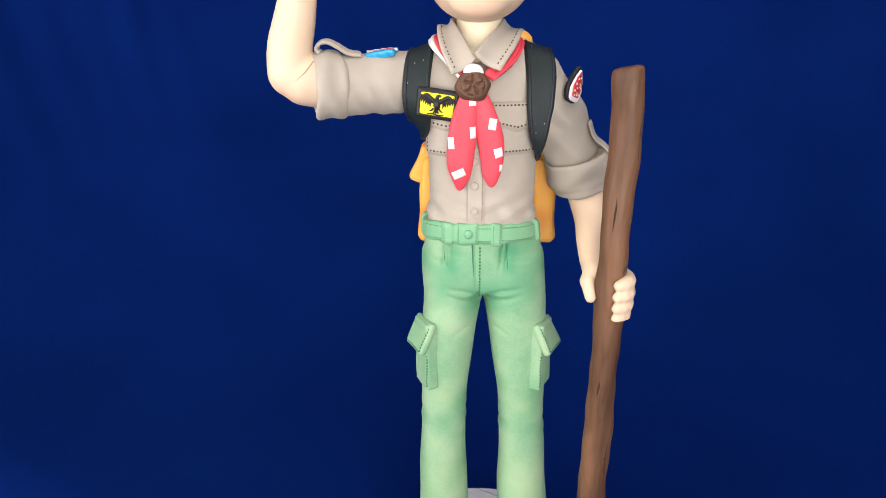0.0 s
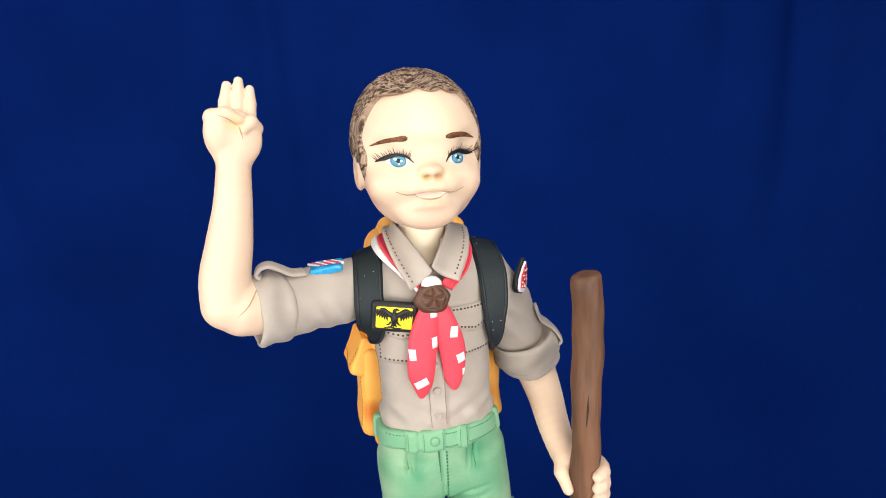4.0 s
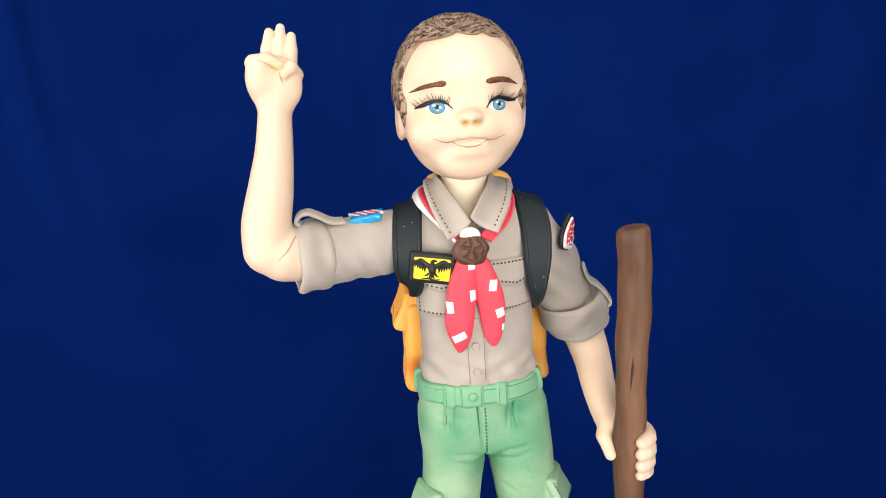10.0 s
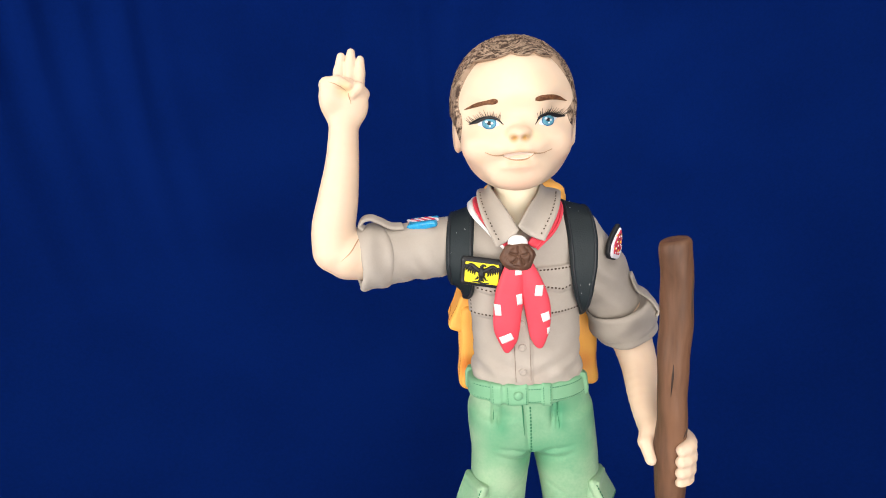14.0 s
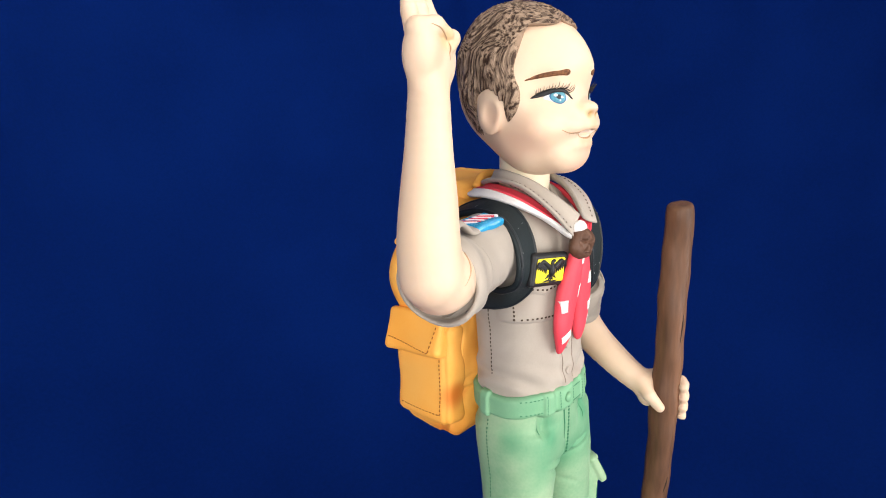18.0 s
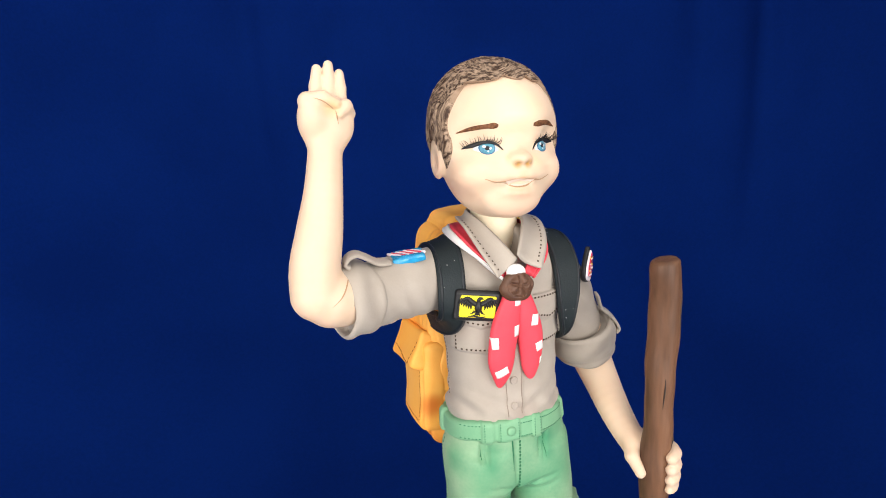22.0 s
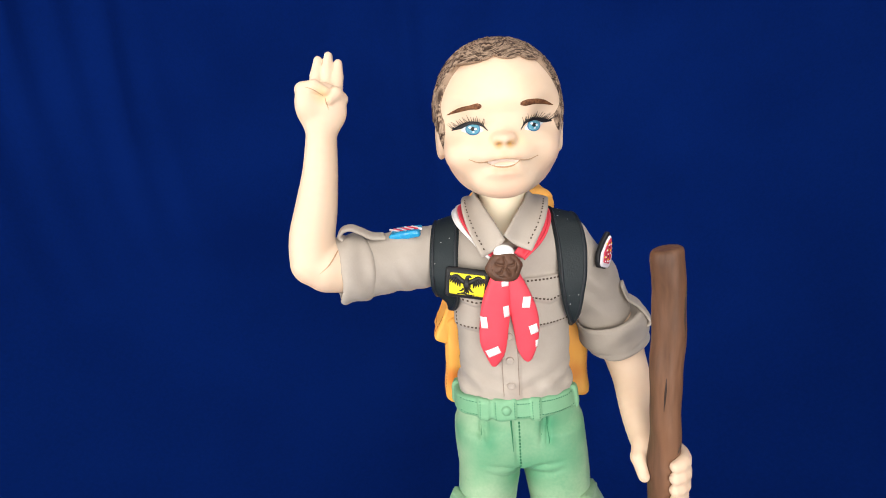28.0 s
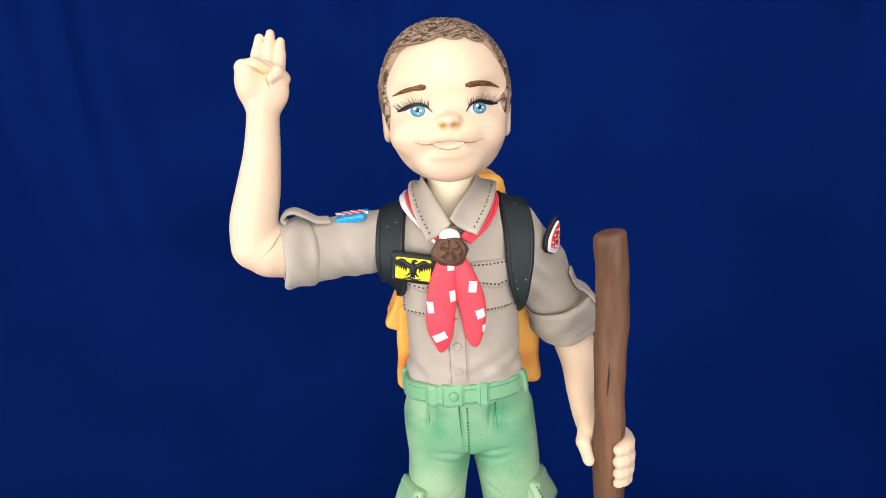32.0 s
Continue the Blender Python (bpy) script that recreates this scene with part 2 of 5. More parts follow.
FLAG_WHITE = surface("white_stripe_paint", (0.72, 0.66, 0.70), (0.80, 0.76, 0.78), 0.35, 350, 1500, 0.7)
LEATHER = surface("tan_boot_clay", (0.53, 0.35, 0.245), (0.19, 0.10, 0.06), 0.45, 48, 500, 1.0, 0.6, 0.3, spread=0.17)
SOLE = surface("black_sole_clay", (0.012, 0.012, 0.013), (0.022, 0.021, 0.02), 0.5, 150, 1500, 0.7)
LACE = surface("dark_brown_lace_clay", (0.030, 0.018, 0.013), (0.055, 0.034, 0.025), 0.5, 300, 1500, 0.7)
PLANK = surface("whitewashed_plank_print", (0.66, 0.68, 0.70), (0.45, 0.46, 0.49), 0.5, 30, 190, 0.9, 0.1, 0.15, stretch=(0.8, 11, 1), spread=0.2, grain=0.45, along=27.8)
BOARD = surface("black_board_edge", (0.010, 0.011, 0.013), (0.02, 0.021, 0.024), 0.45, 120, 900, 0.6)
CLOTH = surface("royal_blue_backdrop_cloth", (0.0007, 0.0100, 0.090), (0.0012, 0.0138, 0.118), 0.9, 9, 420, 1.0, 0.05, 0.3, gloss=0.03, grain=0.45, spread=0.16)
PLASTER = surface("white_wall_plaster", (0.80, 0.79, 0.77), (0.75, 0.74, 0.72), 0.8, 3, 60, 0.7)
FLOORING = surface("grey_floor_boards", (0.22, 0.20, 0.18), (0.16, 0.145, 0.13), 0.6, 3, 60, 0.8, stretch=(1, 0.1, 1))


# ---- solid shapes as distance fields, in millimetres ----
def vec(*v):
    return np.array(v, np.float32)


def ell(p, c, r):
    q = (p - vec(*c))
    r = vec(*r)
    k0 = np.sqrt(((q / r) ** 2).sum(-1)) + 1e-6
    k1 = np.sqrt(((q / (r * r)) ** 2).sum(-1)) + 1e-6
    return k0 * (k0 - 1) / k1


def capsule(p, a, b, ra, rb):
    a, b = vec(*a), vec(*b)
    d = b - a
    h = np.clip(((p - a) @ d) / (d @ d), 0, 1)
    return np.sqrt(((p - a - h[..., None] * d) ** 2).sum(-1)) - (ra + (rb - ra) * h)


def smin(a, b, k):
    h = np.clip(0.5 + 0.5 * (b - a) / k, 0, 1)
    return b + (a - b) * h - k * h * (1 - h)


def smax(a, b, k):
    return -smin(-a, -b, k)


def chain(p, rows, k=2.0):
    out = None
    for (a, ra), (b, rb) in zip(rows, rows[1:]):
        d = capsule(p, a, b, ra, rb)
        out = d if out is None else smin(out, d, k)
    return out


def limb(p, rows, n=16):
    """A smooth round limb through rows of place and radius."""
    t = np.array([(*c, r) for c, r in rows])
    s = np.r_[0, np.cumsum(np.linalg.norm(np.diff(t[:, :3], axis=0), axis=1))]
    e = eased(np.c_[s, t], 6)
    u = np.linspace(0, s[-1], n)
    q = np.stack([np.interp(u, e[:, 0], e[:, i]) for i in range(1, 5)], 1)
    out = None
    for a, b in zip(q, q[1:]):
        d = capsule(p, a[:3], b[:3], a[3], b[3])
        out = d if out is None else smin(out, d, 0.4)
    return out


def turned(p, c, m):
    return (p - vec(*c)) @ np.array(m.to_3x3(), np.float32)


def block(p, c, half, rounding, m=None):
    """A box with rounded edges; m turns it."""
    q = turned(p, c, m) if m is not None else p - vec(*c)
    d = np.abs(q) - (vec(*half) - rounding)
    return np.sqrt((np.maximum(d, 0) ** 2).sum(-1)) + np.minimum(d.max(-1), 0) - rounding


def rod(p, a, b, r, rounding):
    """A cylinder from a to b with rounded rims."""
    a, b = vec(*a), vec(*b)
    d = b - a
    ln = np.sqrt(d @ d)
    u = d / ln
    h = (p - a) @ u
    rad = np.sqrt(np.maximum(((p - a) ** 2).sum(-1) - h * h, 0))
    x, y = rad - (r - rounding), np.abs(h - ln / 2) - (ln / 2 - rounding)
    return np.sqrt(np.maximum(x, 0) ** 2 + np.maximum(y, 0) ** 2) + np.minimum(np.maximum(x, y), 0) - rounding


def column(p, rows, power=2.0):
    """An upright form; rows of z, centre x, centre y, half width, half depth, from low to high."""
    t = np.array(rows, np.float32)
    z = p[..., 2]
    cx, cy, rx, ry = (np.interp(z, t[:, 0], t[:, i]).astype(np.float32) for i in range(1, 5))
    q = (np.abs((p[..., 0] - cx) / rx) ** power + np.abs((p[..., 1] - cy) / ry) ** power) ** (1 / power)
    side = (q - 1) * np.minimum(rx, ry)
    return smax(side, np.maximum(t[0, 0] - z, z - t[-1, 0]), 1.5)


def eased(rows, steps=5):
    """The same rows with smooth ones between them."""
    t = np.array(rows, float)
    z = np.linspace(t[0, 0], t[-1, 0], (len(t) - 1) * steps + 1)
    out = [z]
    for i in range(1, t.shape[1]):
        g = np.gradient(t[:, i], t[:, 0])
        k = np.clip(np.searchsorted(t[:, 0], z) - 1, 0, len(t) - 2)
        h = t[k + 1, 0] - t[k, 0]
        s = (z - t[k, 0]) / h
        out.append((2 * s**3 - 3 * s**2 + 1) * t[k, i] + (s**3 - 2 * s**2 + s) * h * g[k] + (3 * s**2 - 2 * s**3) * t[k + 1, i] + (s**3 - s**2) * h * g[k + 1])
    return np.array(out).T


def lumps(p, size, height, seed=0.0):
    """The slight unevenness of modelled clay."""
    x, y, z = (p[..., i] / size for i in range(3))
    return height * (np.sin(x * 1.7 + 1.3 * np.sin(z * 0.9 + seed) + seed) * np.sin(y * 1.3 + 0.7 * np.sin(x + seed)) + 0.6 * np.sin(z * 2.1 + x * 0.8 + seed * 2))


def skin_mesh(f, lo, hi, step):
    """The surface f = 0 inside a box, as vertices (mm) and quads: one vertex a crossed cell."""
    axes = [np.arange(a, b + step, step, dtype=np.float32) for a, b in zip(lo, hi)]
    g = np.stack(np.meshgrid(*axes, indexing="ij"), -1)
    v = np.concatenate([f(s) for s in np.array_split(g, max(1, g.size // 3000000))]).astype(np.float32)
    n = np.array(v.shape) - 1
    total = np.zeros((*n, 3), np.float32)
    count = np.zeros(n, np.float32)
    for ax in range(3):
        a = np.take(v, range(v.shape[ax] - 1), ax)
        b = np.take(v, range(1, v.shape[ax]), ax)
        cross = (a < 0) != (b < 0)
        w = np.where(cross, a / np.where(cross, a - b, 1), 0)
        o1, o2 = [i for i in range(3) if i != ax]
        for d1 in (0, 1):
            for d2 in (0, 1):
                s = [slice(None)] * 3
                s[o1], s[o2] = slice(d1, d1 + n[o1]), slice(d2, d2 + n[o2])
                c, ww = cross[tuple(s)], w[tuple(s)]
                count += c
                total[..., ax] += ww
                total[..., o1] += c * d1
                total[..., o2] += c * d2
    on = count > 0
    index = np.full(n, -1, np.int64)
    index[on] = np.arange(on.sum())
    cell = np.argwhere(on).astype(np.float32)
    verts = (cell + total[on] / count[on][:, None]) * step + np.array(lo, np.float32)
    quads = []
    for ax in range(3):
        a = np.take(v, range(v.shape[ax] - 1), ax) < 0
        b = np.take(v, range(1, v.shape[ax]), ax) < 0
        o1, o2 = [(1, 2), (2, 0), (0, 1)][ax]
        at = np.argwhere(a != b)
        at = at[(at[:, o1] > 0) & (at[:, o2] > 0) & (at[:, o1] < n[o1]) & (at[:, o2] < n[o2])]
        e1, e2 = np.eye(3, dtype=int)[o1], np.eye(3, dtype=int)[o2]
        q = np.stack([index[tuple((at - i * e1 - j * e2).T)] for i, j in ((0, 0), (1, 0), (1, 1), (0, 1))], 1)
        flip = b[tuple(at.T)]
        q[flip] = q[flip][:, ::-1]
        quads.append(q)
    return verts, np.concatenate(quads)


def pressed(f, pts, way):
    """Moves points along a way until they lie on the surface of f."""
    p = np.array(pts, np.float32)
    way = vec(*way) / np.linalg.norm(way)
    for _ in range(40):
        p = p + np.clip(0.8 * f(p), -3, 3)[..., None] * way
    return p


def slope(f, p):
    e = 0.05
    g = np.stack([f(p + e * vec(*d)) - f(p - e * vec(*d)) for d in ((1, 0, 0), (0, 1, 0), (0, 0, 1))], -1)
    return g / (np.linalg.norm(g, axis=-1)[..., None] + 1e-9)


def along(pts, n):
    """n points at even steps along a line through pts."""
    p = np.array(pts, float)
    s = np.r_[0, np.cumsum(np.linalg.norm(np.diff(p, axis=0), axis=1))]
    u = np.linspace(0, s[-1], n)
    return np.stack([np.interp(u, s, p[:, i]) for i in range(3)], 1)


def smooth_line(pts, n):
    """n points on a smooth curve through pts."""
    p = np.array(pts, float)
    t = np.r_[0, np.cumsum(np.linalg.norm(np.diff(p, axis=0), axis=1))]
    e = eased(np.c_[t, p], 8)
    return along(e[:, 1:], n)


CUBE = np.array([[x, y, z] for x in (-1, 1) for y in (-1, 1) for z in (-1, 1)], float)
CUBE_FACES = np.array([(0, 1, 3, 2), (4, 6, 7, 5), (0, 4, 5, 1), (2, 3, 7, 6), (0, 2, 6, 4), (1, 5, 7, 3)])


def stitches(f, pts, way, n, size=(0.55, 0.24, 0.12)):
    """A row of small dark stitch marks pressed on the surface f."""
    p = pressed(f, along(pts, n), way)
    nor = slope(f, p)
    tan = np.gradient(p, axis=0)
    tan /= np.linalg.norm(tan, axis=1)[:, None] + 1e-9
    side = np.cross(nor, tan)
    vs, fs = [], []
    for i in range(n):
        vs.append(p[i] + CUBE[:, :1] * tan[i] * size[0] + CUBE[:, 1:2] * side[i] * size[1] + CUBE[:, 2:] * nor[i] * size[2])
        fs.append(CUBE_FACES + 8 * i)
    return np.concatenate(vs), np.concatenate(fs)


def decal(f, low, high, n=24, m=5, way=(0, 1, 0), lift=0.12, back=40.0):
    """A thin painted patch between two lines, pressed on f along a way and closed behind."""
    a, b = smooth_line(low, n), smooth_line(high, n)
    g = np.stack([a + (b - a) * k / (m - 1) for k in range(m)], 1).reshape(-1, 3) - vec(*way) * back
    p = pressed(f, g, way)
    nor = slope(f, p)
    v = np.concatenate([p + nor * lift, p - nor * 0.3])
    q = [(i * m + j, i * m + j + 1, (i + 1) * m + j + 1, (i + 1) * m + j) for i in range(n - 1) for j in range(m - 1)]
    rim = [i * m for i in range(n)] + [(n - 1) * m + j for j in range(1, m)] + [i * m + m - 1 for i in range(n - 2, -1, -1)] + [j for j in range(m - 2, 0, -1)]
    q += [(x, y, y + n * m, x + n * m) for x, y in zip(rim, rim[1:] + rim[:1])]
    return v, np.array(q)


def tube(pts, radii, sides=8, n=None, flat=1.0, up=(0, 0, 1)):
    """A closed tapering tube along a line; flat squeezes it across up."""
    c = smooth_line(pts, n or len(pts) * 5)
    r = np.interp(np.linspace(0, 1, len(c)), np.linspace(0, 1, len(radii)), radii)
    tan = np.gradient(c, axis=0)
    tan /= np.linalg.norm(tan, axis=1)[:, None]
    x = np.cross(tan, np.array(up, float))
    x /= np.linalg.norm(x, axis=1)[:, None] + 1e-9
    y = np.cross(x, tan)
    ang = np.linspace(0, 2 * np.pi, sides, endpoint=False)
    v = c[:, None] + r[:, None, None] * (np.cos(ang)[None, :, None] * x[:, None] + flat * np.sin(ang)[None, :, None] * y[:, None])
    q = [(i * sides + j, i * sides + (j + 1) % sides, (i + 1) * sides + (j + 1) % sides, (i + 1) * sides + j) for i in range(len(c) - 1) for j in range(sides)]
    v = np.concatenate([v.reshape(-1, 3), c[:1], c[-1:]])
    k, e = len(v) - 2, (len(c) - 1) * sides
    q += [((j + 1) % sides, j, k, k) for j in range(sides)] + [(e + j, e + (j + 1) % sides, k + 1, k + 1) for j in range(sides)]
    return v, np.array(q)


def across(wide, tan):
    """The way in which a strip is wide, at each point of its line; wide is one direction, or one for each point of the path."""
    g = np.atleast_2d(np.array(wide, float))
    k = np.linspace(0, 1, len(tan))
    return np.stack([np.interp(k, np.linspace(0, 1, len(g)), g[:, j]) for j in range(3)], 1)


def band(pts, widths, thick, wide=(1, 0, 0), n=48, m=9, puff=0.6):
    """A padded strap: a flat strip along a line, its width lying along wide, its edges rounded."""
    c = smooth_line(pts, n)
    w = np.interp(np.linspace(0, 1, n), np.linspace(0, 1, len(widths)), widths)
    tan = np.gradient(c, axis=0)
    tan /= np.linalg.norm(tan, axis=1)[:, None]
    x = across(wide, tan)
    x = x - (x * tan).sum(1)[:, None] * tan
    x /= np.linalg.norm(x, axis=1)[:, None]
    y = np.cross(x, tan)
    ang = np.linspace(0, 2 * np.pi, 4 * m, endpoint=False)
    cx, cy = np.sign(np.cos(ang)) * np.abs(np.cos(ang)) ** puff, np.sign(np.sin(ang)) * np.abs(np.sin(ang)) ** 0.8
    s = 4 * m
    v = (c[:, None] + cx[None, :, None] * (w / 2)[:, None, None] * x[:, None] + cy[None, :, None] * thick / 2 * y[:, None]).reshape(-1, 3)
    q = [(i * s + j, i * s + (j + 1) % s, (i + 1) * s + (j + 1) % s, (i + 1) * s + j) for i in range(n - 1) for j in range(s)]
    v = np.concatenate([v, c[:1], c[-1:]])
    k, e = len(v) - 2, (n - 1) * s
    q += [((j + 1) % s, j, k, k) for j in range(s)] + [(e + j, e + (j + 1) % s, k + 1, k + 1) for j in range(s)]
    return v, np.array(q)


def to_mesh(name, pieces, mats, attribute=None):
    """One mesh of several (vertices in mm, quads, material index)."""
    vs, fs, ms, n = [], [], [], 0
    for v, q, k in pieces:
        vs.append(np.asarray(v, float) * 0.001)
        fs += [tuple(dict.fromkeys(map(int, r))) for r in np.asarray(q) + n]
        ms += [k] * len(q)
        n += len(v)
    me = bpy.data.meshes.new(name)
    me.from_pydata(np.concatenate(vs).tolist(), [], fs)
    for m in mats:
        me.materials.append(m)
    me.polygons.foreach_set("material_index", np.array(ms, np.int32))
    me.polygons.foreach_set("use_smooth", np.ones(len(me.polygons), bool))
    if attribute is not None:
        a = me.attributes.new("strand", "FLOAT_VECTOR", "POINT")
        a.data.foreach_set("vector", np.asarray(attribute, np.float32).ravel())
    me.update()
    return me


def part(name, piece, material, parent=None, label="", flat=False):
    """One mesh object from (vertices, quads), under its thing."""
    ob = new(name, to_mesh(name, [(*piece, 0)], [material]))
    if flat:
        ob.data.polygons.foreach_set("use_smooth", np.zeros(len(ob.data.polygons), bool))
    ob.parent = parent
    return tagged(ob, label) if label else ob


def thing(name, label, category, group="", kind=""):
    return tagged(new(name), label, category, group, kind)


def turn(rx=0, ry=0, rz=0):
    return Euler([radians(a) for a in (rx, ry, rz)]).to_matrix()


# ---- the setting ----
def backdrop_sheet():
    """A blue cloth that lies under the figure and sweeps up behind it, with soft hanging folds."""
    prof = [(0.0, -9.0), (60, -9), (120, -9)] + [(120 + 430 * math.sin(a), 421 - 430 * math.cos(a)) for a in np.linspace(0.05, math.pi / 2, 30)] + [(550, z) for z in np.linspace(450, 1100, 16)]
    angles = np.linspace(-150, 165, 360)
    folds = [(-54, 1.6, 16), (-49.5, 1.3, 9), (-45.5, 1.3, 6), (-41.0, 1.5, 11), (-36.8, 1.3, 5), (-31, 2.5, 4), (-12, 3, 3), (-6.5, 1.5, 12), (-2.0, 1.3, 7), (2.5, 1.2, 6), (24, 3, 4), (38, 3, 4), (49, 1.6, 9), (56.5, 1.5, 18), (62, 2.6, 8), (84, 3.5, 6), (97, 1.8, 10)]
    v = []
    for az in angles:
        for r, z in prof:
            up = min(max((z - 120) / 260, 0), 1) * (1 + 0.35 * math.sin(z * 0.011 + az * 0.2))
            d = sum(h * math.exp(-(((az - a - 0.35 * math.sin(z * 0.009 + a)) / w) ** 2)) for a, w, h in folds) * up * 0.8
            d += 2.0 * math.sin(az * 0.21) * up
            rr = r - d
            f = min(max((az + 98) / 20, 0), max((158 - az) / 34, 0), 1)
            z = -9 + (z + 9) * f * f * (3 - 2 * f)
            v.append((rr * math.sin(radians(az)), rr * math.cos(radians(az)), z))
    k = len(prof)
    q = [(i * k + j, (i + 1) * k + j, (i + 1) * k + j + 1, i * k + j + 1) for i in range(len(angles) - 1) for j in range(k - 1)]
    return np.array(v), np.array(q)


backdrop = part("backdrop", backdrop_sheet(), CLOTH)
tagged(backdrop, "royal blue cloth backdrop with soft hanging folds", "backdrop", kind="structure")


def slab(name, lo, hi, material, label, category):
    c, h = (np.array(lo) + np.array(hi)) / 2, (np.array(hi) - np.array(lo)) / 2
    ob = part(name, (c + CUBE * h, CUBE_FACES), material, flat=True)
    return tagged(ob, label, category, kind="structure")


slab("table_top", (-800, -520, -760), (800, 800, -11), CLOTH, "table covered down to the floor with royal blue cloth", "table")
slab("floor", (-3000, -3000, -800), (3000, 3000, -760), FLOORING, "plain dark floor of the room", "floor")
slab("wall_north", (-3000, 2900, -760), (3000, 3000, 1800), PLASTER, "plain white plastered wall", "wall")
slab("wall_south", (-3000, -3000, -760), (3000, -2900, 1800), PLASTER, "plain white plastered wall", "wall")
slab("wall_west", (-3000, -2900, -760), (-2900, 2900, 1800), PLASTER, "plain white plastered wall", "wall")
slab("wall_east", (2900, -2900, -760), (3000, 2900, 1800), PLASTER, "plain white plastered wall", "wall")
slab("ceiling", (-3000, -3000, 1800), (3000, 3000, 1880), PLASTER, "plain white ceiling", "ceiling")


# ---- the figurine: one mesh ----
MID = -8.2      # middle of the face


def head_skin(p):
    d = ell(p, (-7.2, 10.3, 285.8), (22.4, 22.2, 22.8))
    d = smin(d, ell(p, (-7.4, 4.4, 272.2), (18.6, 13.9, 15.6)), 6)
    d = smin(d, ell(p, (MID, -6.0, 264.2), (9.6, 5.4, 6.0)), 5.5)
    for s in (-1, 1):
        d = smin(d, ell(p, (MID + s * 12.2, -3.2, 273.2), (6.4, 6.0, 5.4)), 5)
        d = smax(d, -ell(p, (MID + s * 9.9, -17.0, 281.4), (6.5, 7.2, 4.4)), 4)
        d = smax(d, -ell(p, (MID + s * 17.4, -9.2, 284.4), (5.6, 6.0, 4.2)), 6)
    d = smin(d, ell(p, (MID, -9.9, 273.4), (9.0, 4.3, 3.4)), 5)
    d = smin(d, ell(p, (MID, -8.6, 281.0), (3.0, 2.0, 4.6)), 4)
    d = smax(d, -ell(p, (MID, -17.0, 284.8), (11.0, 6.6, 4.2)), 6)
    d = smin(d, ell(p, (MID, -12.8, 278.0), (2.2, 2.7, 1.6)), 3.4)
    for s in (-1, 1):
        d = smin(d, ell(p, (MID + s * 2.3, -12.5, 277.7), (1.4, 1.8, 1.3)), 1.8)
        d = smax(d, -ell(p, (MID + s * 1.6, -15.2, 276.2), (1.0, 1.5, 0.7)), 0.5)
    # upper lip over an open smile, teeth behind it, full lower lip
    x = p[..., 0] - MID
    arch = 271.7 - 0.004 * x * x
    upper = smax(ell(p, (MID, -9.4, 272.6), (8.6, 4.9, 2.3)), (arch - 0.3) - p[..., 2], 0.5)
    d = smin(d, upper, 1.6)
    d = smax(d, -ell(p, (MID, -14.7, 270.0), (6.0, 3.75, 1.45)), 0.8)
    d = smin(d, ell(p, (MID, -9.4, 266.8), (6.2, 3.4, 1.6)), 2.0)
    smile = smooth_line([(-19.6, -8.4, 271.9), (-14.4, -11.2, 270.9), (MID, -13.1, 271.5), (-2.0, -11.2, 270.9), (3.2, -8.4, 271.9)], 9)
    d = smax(d, -chain(p, [(tuple(c), 0.42) for c in smile], 0.3), 0.45)
    for s, x in ((-1, -28.4), (1, 13.4)):
        ear = ell(p, (x, 9.6, 277.6), (2.1, 4.7, 6.7))
        ear = smax(ear, -ell(p, (x + s * 2.2, 8.6, 277.2), (1.6, 2.6, 3.7)), 1)
        d = smin(d, ear, 1.2)
    return d


def hair_edge(p):
    """Below 0 where the hair lies, by the way to the hairline."""
    x, y, z = p[..., 0], p[..., 1], p[..., 2]
    curl = 1.7 * np.abs(np.sin(x * 0.34 + 0.5 * np.sin(x * 0.21) + 0.5)) ** 0.7
    top = z - (304.4 - curl - 0.006 * (x + 7) ** 2 - 1.4 * np.exp(-(((x + 24.5) / 4) ** 2)))
    side = y - (0.0 - 1.8 * np.clip((x + 5) / 12, 0, 1) + 0.8 * np.sin(z * 0.33 + 0.5) + np.clip(285 - z, 0, 20) * 0.20 + np.clip((z - 284) / 14, 0, 1) * 2.0)
    return smin(-top, -side, 0.7)


def hair_cap(p):
    x, y, z = p[..., 0], p[..., 1], p[..., 2]
    q = np.stack([(x + 7.7) / 22.9, (y - 10.4 - 0.11 * (z - 287)) / 21.1, (z - 287.0) / 24.8], -1)
    shell = ((np.abs(q) ** 2.08).sum(-1) ** (1 / 2.08) - 1) * 22.5
    shell = shell - 0.9 * np.exp(-(((y + 4) / 8) ** 2)) * np.clip((z - 299) / 6, 0, 1)
    keep = hair_edge(p)
    low = np.where(y > 13, 271.0 - 0.15 * (y - 13), 267.4 + np.abs(y - 4.6) * 1.6) - z
    d = smax(shell, keep, 0.5)
    d = smax(d, low, 1.0)
    for ex in (-28.4, 13.4):
        d = smax(d, -ell(p, (ex, 9.8, 277.4), (7.0, 5.2, 7.2)), 0.5)
    around = np.arctan2(x + 6.8, y - 13)
    up = (z - 288) / 25
    lock = np.sin(around * 46 + 5 * np.sin(up * 3) + 2.5 * np.sin(around * 5)) * np.sin(up * 5 + around * 3)
    lip = 0.28 * np.exp(-(((keep + 1.1) / 0.7) ** 2))
    return d - lip - np.clip(-keep - 1.2, 0, 1) * (0.30 * lock + 0.16 * np.sin(around * 97 + up * 11))


